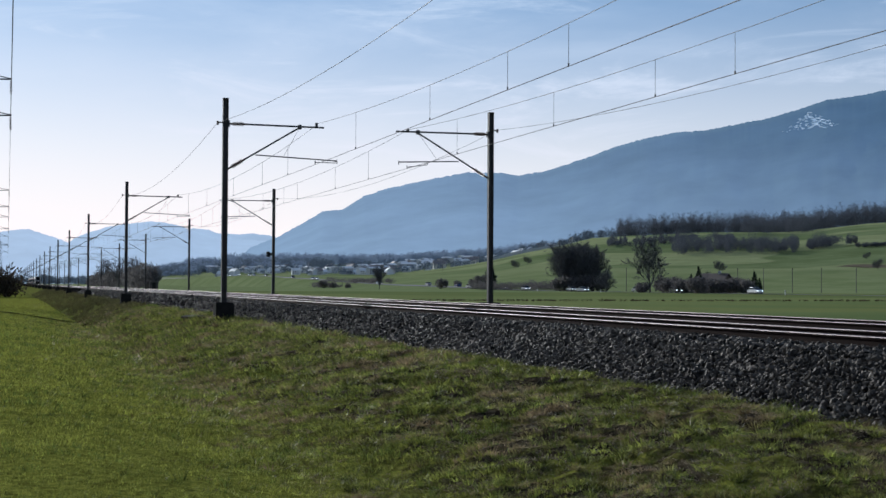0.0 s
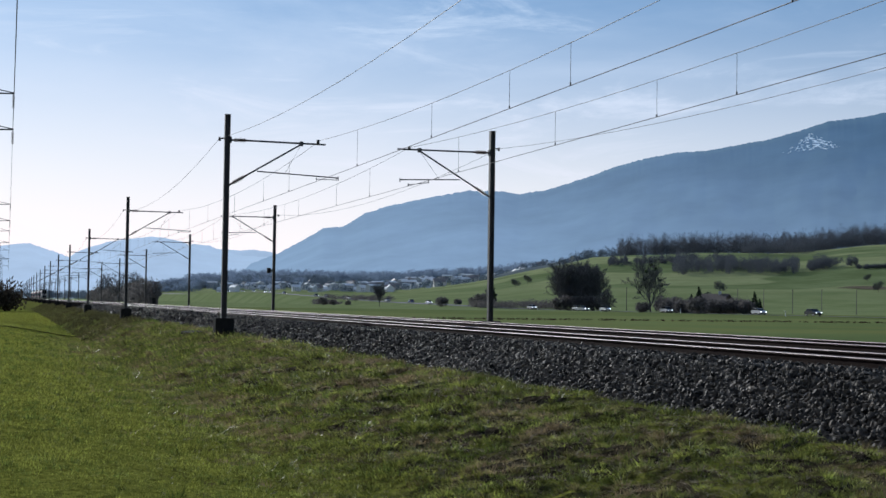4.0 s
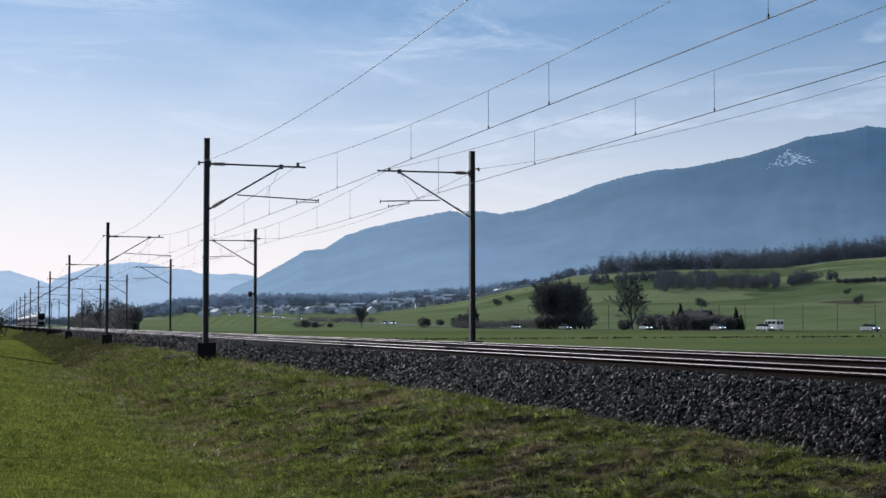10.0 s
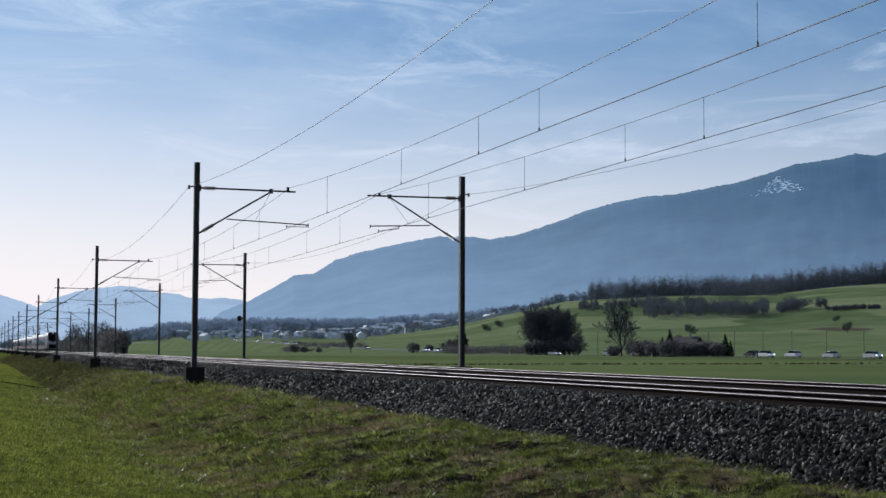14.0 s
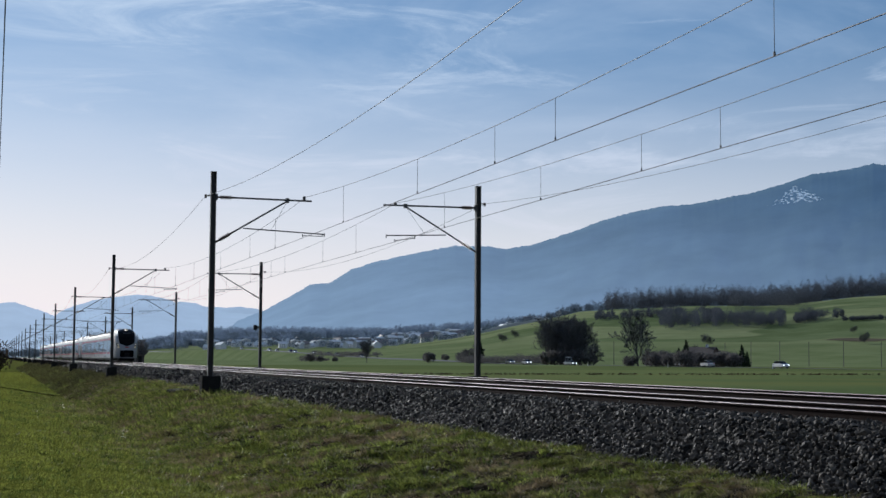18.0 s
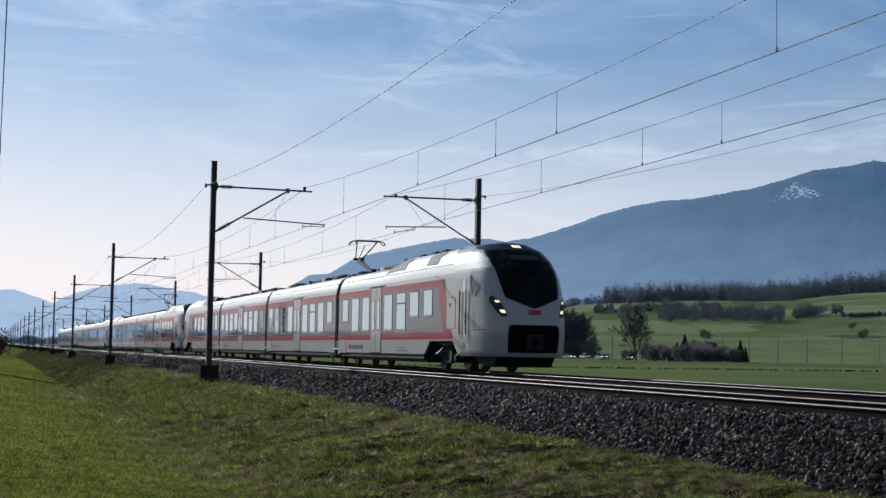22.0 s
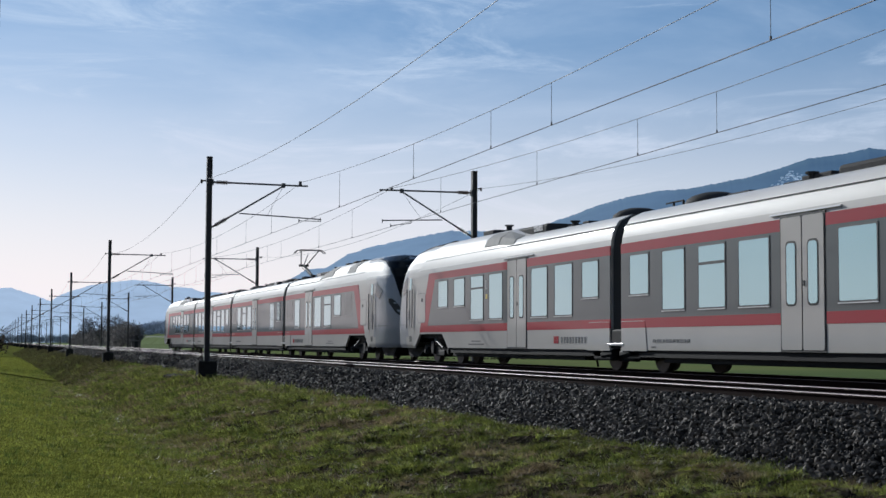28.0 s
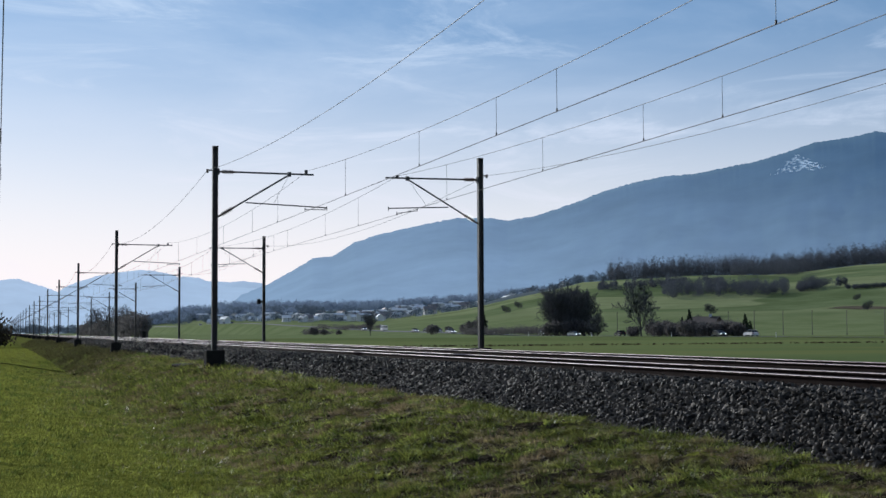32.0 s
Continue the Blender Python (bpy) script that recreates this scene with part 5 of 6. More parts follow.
def tufts(name, rng, n, area, height, width, radius, per, material, label, lean=0.8, clump=None, fade=None):
    """Grass in tufts of pointed blades that lean outwards, further apart with distance. area: x0, x1, y0, y1."""
    x0, x1, y0, y1 = area
    y = y0 * (y1 / y0) ** rng.uniform(0, 1, n)
    x = rng.uniform(x0, x1, n)
    keep = np.ones(n, bool)
    if fade:   # thinner towards the foot of the bank
        keep &= rng.uniform(0, 1, n) < np.clip((x - fade[0]) / (fade[1] - fade[0]), 0, 1) ** 2
    g = np.array([noise.noise((a * (clump or 1.0), b * (clump or 1.0), 7.0)) for a, b in zip(x, y)])
    if clump:
        keep &= g > rng.uniform(-0.3, 0.3, n)
    x, y, g = x[keep], y[keep], g[keep]
    n = len(x)
    far = np.clip(y / 14.0, 0.8, 4.0)
    z = np.array([ground_z(a, b) for a, b in zip(x, y)])
    big = rng.uniform(0.5, 1.0, n) ** 1.5 * (1.0 + 0.9 * np.clip(g, 0, 1)) * (0.6 + 0.4 * far)
    far, big = np.repeat(far, per), np.repeat(big, per)
    base = np.repeat(np.stack([x, y, z - 0.012], -1), per, 0)
    m = n * per
    a, b = rng.uniform(0, 2 * np.pi, m), rng.uniform(0, 2 * np.pi, m)
    out = np.stack([np.cos(a), np.sin(a), 0 * a], -1)
    r = rng.uniform(0, radius, m) * far
    h = rng.uniform(height * 0.45, height, m) * big
    w = rng.uniform(0.6, 1.0, m) * width * far
    base = base + out * r[:, None]
    side = np.stack([np.cos(b), np.sin(b), 0 * b], -1) * (w / 2)[:, None]
    tip = base + out * (h * rng.uniform(0.1, lean, m))[:, None] + np.stack([0 * h, 0 * h, h], -1)
    v = np.stack([base - side, base + side, tip], 1).reshape(-1, 3)
    ob = new(name, soup(name, v, np.arange(m * 3).reshape(-1, 3), material))
    return tagged(ob, label, "grass", kind="stuff")


M["blade"] = island_mat("meadow grass", (0.075, 0.08, 0.015), (0.345, 0.37, 0.07), 0.5, 0.1, 0.45, 0.3)
M["bank_blade"] = island_mat("bank grass", (0.04, 0.047, 0.011), (0.31, 0.34, 0.07), 0.5, 0.12, 0.4, 0.75, (0.22, 0.155, 0.095))
M["blade_dark"] = island_mat("dark tufted grass", (0.035, 0.05, 0.012), (0.2, 0.25, 0.05), 0.55, 0.15, 0.4, 0.45)
M["blade_dry"] = island_mat("dry winter grass", (0.06, 0.045, 0.03), (0.42, 0.34, 0.23), 0.6, 0.1, 0.3, 0.5)
M["bramble"] = island_mat("brown brambles", (0.06, 0.055, 0.025), (0.2, 0.18, 0.08), 0.9, 0.0, 0.2, 0.4)
M["litter"] = island_mat("dead stalks and leaves", (0.08, 0.06, 0.04), (0.5, 0.42, 0.32), 0.6, 0.1, 0.2, 0.3)
rng = np.random.default_rng(11)
tufts("meadow_grass", rng, 56000, (-2.6, 5.0, 7.5, 260.0), 0.06, 0.014, 0.05, 9, M["blade"], "short green meadow grass beside the bank", 1.1)
tufts("meadow_tufts", rng, 5000, (-2.6, 6.0, 7.5, 150.0), 0.1, 0.012, 0.06, 14, M["blade_dark"], "taller dark tufts in the meadow", 0.8, 0.8)
tufts("bank_grass", rng, 70000, (1.5, 8.75, 9.0, 110.0), 0.06, 0.011, 0.055, 9, M["bank_blade"], "tufts of green grass on the railway bank", 1.1, 2.4, (0.8, 3.6))
tufts("bank_tussocks", rng, 9000, (2.8, 8.8, 9.0, 80.0), 0.11, 0.014, 0.07, 30, M["bank_blade"], "rounded tussocks of grass on the railway bank", 1.8, 1.9, (1.5, 4.5))
tufts("bank_tall_grass", rng, 3500, (2.5, 8.8, 9.0, 90.0), 0.13, 0.012, 0.05, 16, M["blade_dark"], "taller dark grass tufts on the railway bank", 0.9, 1.6, (1.5, 5.0))
tufts("bank_dry_grass", rng, 34000, (2.0, 8.85, 9.0, 110.0), 0.055, 0.009, 0.06, 8, M["blade_dry"], "dry straw-coloured grass on the railway bank", 3.0, 1.3, (1.5, 5.0))
tufts("bank_litter", rng, 14000, (2.4, 8.95, 11.0, 45.0), 0.05, 0.009, 0.12, 5, M["litter"], "dead stalks and leaves strewn over the railway bank", 6.0, 0.9, (1.5, 5.0))
tufts("bank_brambles", rng, 6000, (5.2, 8.8, 90.0, 330.0), 0.16, 0.016, 0.1, 8, M["bramble"], "low brown brambles on the railway bank", 1.5, 0.5)


def make_slab(x, y, turn):
    """A broken cable-trough lid beside the ballast."""
    root = new("trough_lid")
    part("slab", boxed(-0.25, 0.25, -1.1, 1.1, 0.0, 0.12, bevel=0.02), M["concrete"], root)
    part("lifting_slot", boxed(-0.03, 0.03, -0.12, 0.12, 0.118, 0.125), M["black"], root)
    root.matrix_basis = pose(x, y, ground_z(x, y) + 0.05, 0, -8, turn)
    return tagged(root, "dark concrete cable-trough lid lying beside the ballast", "concrete slab")


make_slab(7.55, 61.0, 6)

# ---- trees and woods ----
M["bark"] = mat("grey-brown bark", (0.13, 0.115, 0.105), 0.9, 0, 0.3, 3.0, 0.4)
# branch tones lifted and blued, air haze put into the colour
M["branch"] = island_mat("bare winter branches with painted haze", (0.1, 0.102, 0.113), (0.21, 0.21, 0.222), 0.9, 0.05, 0.5)
M["twig"] = island_mat("bare winter twigs", (0.075, 0.072, 0.074), (0.16, 0.15, 0.145), 0.9, 0.05, 0.45)
M["conifer"] = island_mat("dark conifer needles", (0.012, 0.02, 0.014), (0.04, 0.055, 0.03), 0.8, 0.1)
M["scrub"] = island_mat("brown winter scrub", (0.035, 0.03, 0.024), (0.1, 0.08, 0.06), 0.9, 0.0, 0.25)
# far woods: blue and pale tones put haze into their colour
M["far_wood"] = island_mat("leafless hill wood, haze in its tone", (0.062, 0.069, 0.086), (0.09, 0.1, 0.118), 1.0, 0.0, 0.5, 0.15)
M["far_conifer"] = island_mat("village conifers, haze in their tone", (0.07, 0.095, 0.13), (0.14, 0.175, 0.22), 1.0, 0.0, 0.4)
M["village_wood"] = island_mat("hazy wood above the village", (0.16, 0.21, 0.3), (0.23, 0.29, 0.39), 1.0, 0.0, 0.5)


def limbs(rng, height, spread, trunk, main, twigs):
    """A bare tree as rows of start, end and two radii, trunk and boughs apart: boughs fan out from a short trunk and fork three times."""
    rows, trunk_rows = [], []

    def bough(p, d, length, r, level):
        steps = (5, 4, 3, 2)[level]
        for i in range(steps):
            d = (d + Vector(rng.normal(0, 0.11, 3)) + Vector((0, 0, 0.1 if level < 2 else 0.03))).normalized()
            q = p + d * (length / steps)
            r2 = r * (1 - 0.75 / steps)
            rows.append((p.copy(), q.copy(), r, r2))
            if level < 3:
                for _ in range(2 if i else 1):
                    side = Vector(rng.normal(0, 1, 3))
                    side = (side - d * side.dot(d)).normalized()
                    a = rng.uniform(0.45, 0.95)
                    way = d * math.cos(a) + side * math.sin(a)
                    if level < 2 or rng.uniform() < twigs:
                        bough(q, way, length * rng.uniform(0.32, 0.55) * (1.1 - 0.5 * i / steps), r2 * 0.55, level + 1)
            p, r = q, r2

    p, r = Vector((0, 0, 0)), height * 0.026
    n = 5
    for i in range(n):
        q = p + Vector((rng.normal(0, 0.04), rng.normal(0, 0.04), 1)) * (height * trunk / n)
        trunk_rows.append((p.copy(), q.copy(), r, r * 0.93))
        p, r = q, r * 0.93
    for i in range(main):
        a = 2 * math.pi * (i + rng.uniform(-0.3, 0.3)) / main
        lean = spread * (rng.uniform(0.25, 1.0) if i else 0.1)
        low = Vector((0, 0, height * trunk * rng.uniform(0.55, 1.0)))
        bough(low, Vector((math.cos(a) * math.sin(lean), math.sin(a) * math.sin(lean), math.cos(lean))), height * (1 - trunk) * rng.uniform(0.7, 0.95), r * 0.6, 0)
    return trunk_rows, rows


def limb_mesh(name, rows, material, least):
    """Three-sided tapered twigs."""
    vs, fs = [], []
    for p, q, r, r2 in rows:
        r, r2 = max(r, least), max(r2, least * 0.8)
        d = (q - p).normalized()
        u = d.orthogonal().normalized()
        w = d.cross(u)
        k = len(vs)
        for c, rad in ((p, r), (q, r2)):
            for i in range(3):
                a = 2 * math.pi * i / 3
                vs.append(c + (u * math.cos(a) + w * math.sin(a)) * rad)
        for i in range(3):
            j = (i + 1) % 3
            fs += [(k + i, k + j, k + 3 + j), (k + i, k + 3 + j, k + 3 + i)]
    return soup(name, np.array([tuple(v) for v in vs]), np.array(fs), material)


def make_tree(seed, height, spread, main, least, label, trunk=0.2, twigs=0.8):
    rng = np.random.default_rng(seed)
    t, rows = limbs(rng, height, spread, trunk, main, twigs)
    top = max(max(p.z, q.z) for p, q, _, _ in rows)
    f = height / top
    sc = lambda rr: [(p * f, q * f, a * f, b * f) for p, q, a, b in rr]
    root = new("tree")
    part("trunk", limb_mesh("trunk", sc(t), M["bark"], 0.12), None, root)
    part("crown", limb_mesh("crown", sc(rows), M["branch"], least), None, root)
    return tagged(root, label, "tree")


def shards(rng, centre, size, n, leaf, up=0.6, thin=1.0):
    """Clumps filling a crown: loose leaning three-cornered pieces. size: half widths."""
    d = rng.normal(size=(n, 3))
    d /= np.linalg.norm(d, axis=1)[:, None]
    p = d * (rng.uniform(0.15, 1, n) ** 0.45)[:, None] * np.array(size) + np.array(centre)
    a, b = rng.normal(size=(n, 3)), rng.normal(size=(n, 3))
    b[:, 2] = np.abs(b[:, 2]) + up
    a /= np.linalg.norm(a, axis=1)[:, None]
    b /= np.linalg.norm(b, axis=1)[:, None]
    s = rng.uniform(0.5, 1.3, n)[:, None] * leaf
    return np.stack([p - a * s * 0.5 * thin, p + a * s * 0.5 * thin, p + b * s * 1.5], 1).reshape(-1, 3)


def shard_object(name, chunks, material, label, category, kind="stuff", parent=None):
    v = np.concatenate(chunks)
    me = soup(name, v, np.arange(len(v)).reshape(-1, 3), material)
    if parent is not None:
        return part(name, me, None, parent)
    return tagged(new(name, me), label, category, kind=kind)


def at_bearing(deg, r):
    x, y = r * math.sin(radians(deg)), r * math.cos(radians(deg))
    return x, y, ground_z(x, y)


def make_bush(seed, w, h, n, label, dark=False, name="bush"):
    rng = np.random.default_rng(seed)
    root = new(name)
    stems = bmesh.new()
    for i in range(7):
        a = rng.uniform(0, 6.28)
        rod(stems, (0, 0, -0.1), (math.cos(a) * w * 0.3, math.sin(a) * w * 0.3, h * 0.7), 0.06, 0.02, n=5)
    part("stems", stems, M["bark"], root)
    chunks = [shards(rng, (0, 0, h * 0.5), (w / 2, w / 2, h * 0.5), n // 2, 0.45)]
    for i in range(6):
        a = rng.uniform(0, 6.28)
        chunks.append(shards(rng, (math.cos(a) * w * 0.3, math.sin(a) * w * 0.3, h * rng.uniform(0.3, 0.75)), (w * 0.25, w * 0.25, h * 0.3), n // 12, 0.45))
    shard_object("crown", chunks, M["conifer"] if dark else M["twig"], "", "", parent=root)
    return tagged(root, label, "bush")


def make_conifer(seed, h, w):
    rng = np.random.default_rng(seed)
    root = new("conifer")
    part("trunk", rodded((0, 0, -0.2), (0, 0, h * 0.9), 0.18, 0.05, n=7), M["bark"], root)
    chunks = []
    for i in range(14):
        u = i / 13
        chunks.append(shards(rng, (0, 0, h * (0.1 + 0.88 * u)), (w * 0.5 * (1 - u) + 0.15, w * 0.5 * (1 - u) + 0.15, h * 0.06), int(60 * (1 - u)) + 12, 0.5, 0.2))
    shard_object("crown", chunks, M["conifer"], "", "", parent=root)
    return tagged(root, "dark green conifer beside the farm", "tree")


# tall bare trees by the road
def stand(proto, deg, r, turn=0, scale=1.0, group=""):
    x, y, z = at_bearing(deg, r)
    c = copy_thing(proto, pose(x, y, z - 0.15, 0, 0, turn))
    c.scale = (scale, scale, scale)
    if group:
        tagged(c, group=group)
    return c


big = make_tree(21, 17.0, 0.72, 9, 0.045, "tall bare spreading tree beside the farm", 0.2)
mistle_rng = np.random.default_rng(2)
for mx, my, mz in ((-2.9, 0.4, 7.2), (-2.2, -0.8, 9.4), (1.8, 0.5, 12.2), (2.6, -0.4, 9.0), (-3.4, 0.2, 5.6), (0.6, 0.9, 13.2), (-1.2, 0.3, 11.4), (3.3, 0.6, 7.6)):
    shard_object("mistletoe", [shards(mistle_rng, (mx, my, mz), (0.55, 0.55, 0.5), 90, 0.22, 0.2)], M["conifer"], "", "", parent=big)
x, y, z = at_bearing(25.3, 400)
big.matrix_basis = pose(x, y, z - 0.2)
grove_a = make_tree(5, 16.8, 0.3, 7, 0.05, "bare tree of a dense roadside grove", 0.07, 0.5)
x, y, z = at_bearing(22.1, 446)
grove_a.matrix_basis = pose(x, y, z - 0.2)
tagged(grove_a, group="roadside grove")
grove_b = make_tree(8, 15.2, 0.34, 7, 0.05, "bare tree of a dense roadside grove", 0.07, 0.5)
x, y, z = at_bearing(22.75, 450)
grove_b.matrix_basis = pose(x, y, z - 0.2)
tagged(grove_b, group="roadside grove")
for i, (d, r, s) in enumerate(((21.75, 452, 0.85), (21.85, 444, 0.98), (22.0, 456, 1.0), (22.2, 446, 0.95), (22.35, 460, 1.02), (22.5, 441, 0.93), (22.65, 462, 1.02), (22.8, 448, 0.88), (22.95, 444, 0.98), (23.05, 456, 0.9), (23.2, 450, 0.75), (22.1, 465, 0.9))):
    stand(grove_a if i % 2 else grove_b, d, r, 67 * i, s, "roadside grove")
lone = make_tree(13, 9.8, 0.4, 8, 0.04, "bare small tree standing alone beside the road")
x, y, z = at_bearing(14.46, 556)
lone.matrix_basis = pose(x, y, z - 0.1)
dome = make_tree(17, 6.5, 1.3, 11, 0.035, "small bare round-headed tree by the road", 0.34)
x, y, z = at_bearing(23.55, 398)
dome.matrix_basis = pose(x, y, z - 0.1)
for d, r, s in ((28.0, 640, 0.9), (27.6, 560, 0.8), (18.9, 620, 0.9), (19.9, 760, 0.8), (20.4, 800, 0.8), (34.0, 640, 0.8), (33.6, 700, 0.6)):
    stand(dome, d, r, 40 * d, s, "single trees on the meadows")
bush = make_bush(3, 5.5, 4.2, 900, "dense bare bush beside the road")
x, y, z = at_bearing(27.15, 352)
bush.matrix_basis = pose(x, y, z - 0.1)
for d, r, s in ((16.95, 520, 0.9), (12.2, 640, 0.9), (12.6, 650, 0.7), (13.2, 640, 0.55), (17.6, 560, 0.6), (26.3, 382, 1.0), (26.7, 378, 0.8), (27.6, 380, 0.85), (28.0, 384, 0.8), (28.4, 376, 0.9), (28.9, 380, 0.8), (29.2, 374, 0.7), (25.0, 392, 0.7), (25.8, 388, 1.0), (26.0, 375, 0.9), (27.35, 366, 0.8), (27.75, 370, 0.9), (28.15, 368, 0.85), (28.65, 370, 0.95), (29.05, 366, 0.85), (26.55, 368, 0.85), (21.7, 440, 1.0), (22.0, 438, 1.1), (22.35, 437, 1.0), (22.7, 438, 1.2), (23.05, 437, 1.1), (23.4, 440, 0.9), (18.6, 505, 1.2), (18.3, 515, 0.9), (24.9, 386, 0.5)):
    stand(bush, d, r, 53 * d, s, "roadside bushes")
pine = make_conifer(9, 6.5, 3.6)
x, y, z = at_bearing(27.2, 384)
pine.matrix_basis = pose(x, y, z)
for d, r, s in ((29.35, 372, 0.85), (19.0, 520, 1.15), (26.9, 380, 0.75), (29.55, 376, 0.6)):
    stand(pine, d, r, 71 * d, s, "dark conifers")

rng = np.random.default_rng(31)


def hedge(name, label, b0, b1, r0, r1, n, w, h, material, leaf, gaps=False, per=120):
    """Bare crowns side by side between two bearings; gaps: in groups, with clearings."""
    chunks = []
    for i in range(n):
        d, r = rng.uniform(b0, b1), rng.uniform(r0, r1)
        big_one = rng.uniform(0.5, 1.1)
        if gaps:
            g = noise.noise((d * 2.1, r * 0.02, 5.0))
            if g < -0.12:
                continue
            big_one *= 0.75 + 0.9 * max(0.0, g)
        x, y, z = at_bearing(d, r)
        hh = h * big_one
        chunks.append(shards(rng, (x, y, z + hh * 0.52), (w * rng.uniform(0.6, 1.2), w * rng.uniform(0.6, 1.2), hh * 0.5), per, leaf * 0.75, 0.4, 0.4))
    shard_object(name, chunks, material, label, "wood" if h > 5 else "hedge")


# low hedge along the road, woods on the hill, village trees
hedge("roadside_hedge", "low brown hedge along the road", 18.2, 21.6, 470, 500, 80, 2.2, 3.0, M["twig"], 0.6)
hedge("field_hedge", "low dark hedge across the meadows", 11.8, 14.9, 660, 720, 60, 2.6, 2.6, M["twig"], 0.7)
hedge("farm_hedge", "tangled hedge round the farm", 25.6, 29.4, 382, 400, 120, 1.5, 4.2, M["twig"], 0.6)
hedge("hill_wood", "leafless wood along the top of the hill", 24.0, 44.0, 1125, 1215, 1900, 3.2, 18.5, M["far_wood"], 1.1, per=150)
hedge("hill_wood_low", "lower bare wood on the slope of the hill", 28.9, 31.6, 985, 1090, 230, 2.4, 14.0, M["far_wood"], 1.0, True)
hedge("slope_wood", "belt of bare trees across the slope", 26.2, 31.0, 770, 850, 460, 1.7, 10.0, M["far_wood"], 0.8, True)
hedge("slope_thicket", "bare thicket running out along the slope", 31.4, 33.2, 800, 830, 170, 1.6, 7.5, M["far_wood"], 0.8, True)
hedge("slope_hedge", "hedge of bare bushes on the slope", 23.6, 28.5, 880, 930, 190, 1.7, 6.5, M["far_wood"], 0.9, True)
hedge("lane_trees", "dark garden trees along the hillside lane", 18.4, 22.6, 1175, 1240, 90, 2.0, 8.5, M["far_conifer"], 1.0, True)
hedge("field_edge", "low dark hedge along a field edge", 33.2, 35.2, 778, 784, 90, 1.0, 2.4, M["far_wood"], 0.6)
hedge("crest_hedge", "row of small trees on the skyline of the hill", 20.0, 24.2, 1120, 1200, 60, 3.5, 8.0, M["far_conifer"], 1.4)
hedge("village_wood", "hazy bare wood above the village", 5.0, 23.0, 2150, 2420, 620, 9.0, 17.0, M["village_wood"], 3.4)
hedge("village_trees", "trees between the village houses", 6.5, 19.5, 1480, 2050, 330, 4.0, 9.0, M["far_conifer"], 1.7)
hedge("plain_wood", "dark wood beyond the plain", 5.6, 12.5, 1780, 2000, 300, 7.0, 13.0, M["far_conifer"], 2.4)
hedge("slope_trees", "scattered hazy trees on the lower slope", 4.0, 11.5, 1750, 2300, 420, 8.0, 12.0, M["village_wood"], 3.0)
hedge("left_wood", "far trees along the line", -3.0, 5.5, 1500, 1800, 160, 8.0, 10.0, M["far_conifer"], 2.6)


def strip_wood(name, label, spots, w, h, n, material, leaf):
    chunks = []
    for i in range(n):
        u = rng.uniform(0, 1)
        x0, y0, x1, y1, jx = spots
        x, y = x0 + (x1 - x0) * u + rng.normal(0, jx), y0 + (y1 - y0) * u + rng.normal(0, jx)
        z = ground_z(x, y)
        hh = h * rng.uniform(0.5, 1.15)
        chunks.append(shards(rng, (x, y, z + hh * 0.5), (w * rng.uniform(0.6, 1.1), w * rng.uniform(0.6, 1.1), hh * 0.55), 130, leaf))
    shard_object(name, chunks, material, label, "hedge")


strip_wood("trackside_thicket", "bare thicket beside the railway", (37, 390, 42, 760, 1.5), 3.0, 6.5, 70, M["twig"], 0.6)
strip_wood("left_hedge", "dark brown hedge at the end of the meadow", (-95, 300, 0.2, 285, 1.2), 2.6, 5.5, 420, M["scrub"], 0.5)
for i, (x, y, s) in enumerate(((38, 420, 0.7), (39, 470, 0.9), (40, 540, 1.0), (41, 640, 1.1), (38, 395, 0.6))):
    c = copy_thing(grove_b, pose(x, y, ground_z(x, y) - 0.1, 0, 0, 80 * i))
    c.scale = (s * 0.8, s * 0.8, s * 0.8)
    tagged(c, "bare tree in a thicket beside the railway", group="trackside trees")

# row of dark earth clods across the far meadow
chunks = []
for i in range(280):
    x = rng.uniform(40, 120)
    y = 145 + (x - 50) * 0.12 + rng.normal(0, 0.6)
    chunks.append(shards(rng, (x, y, ground_z(x, y) + 0.06), (0.2, 0.16, 0.1), 12, 0.11, 0.1))
M["earth"] = island_mat("dark dug earth", (0.05, 0.035, 0.025), (0.13, 0.09, 0.06), 1.0, 0.0)
shard_object("earth_heaps", chunks, M["earth"], "row of small dark earth heaps across the meadow", "earth heaps")


# ---- houses ----
WALLS = [mat("house render %s" % n, c, 0.85, 0, 0.08, 0.5) for n, c in (("white", (0.72, 0.72, 0.73)), ("cream", (0.6, 0.57, 0.53)), ("grey", (0.45, 0.46, 0.48)))]
M["roof_tile"] = mat("weathered roof tiles", (0.22, 0.19, 0.185), 0.6, 0, 0.2, 0.6)
# roofs that catch the sun: the glare is put into a near-white colour
M["roof_glare"] = mat("roof sheet with painted sun glare", (0.7, 0.72, 0.75), 0.4, 0.0, 0.1, 0.6)
M["pane"] = mat("dark house window", (0.05, 0.055, 0.065), 0.1, 0.2, 0.1)


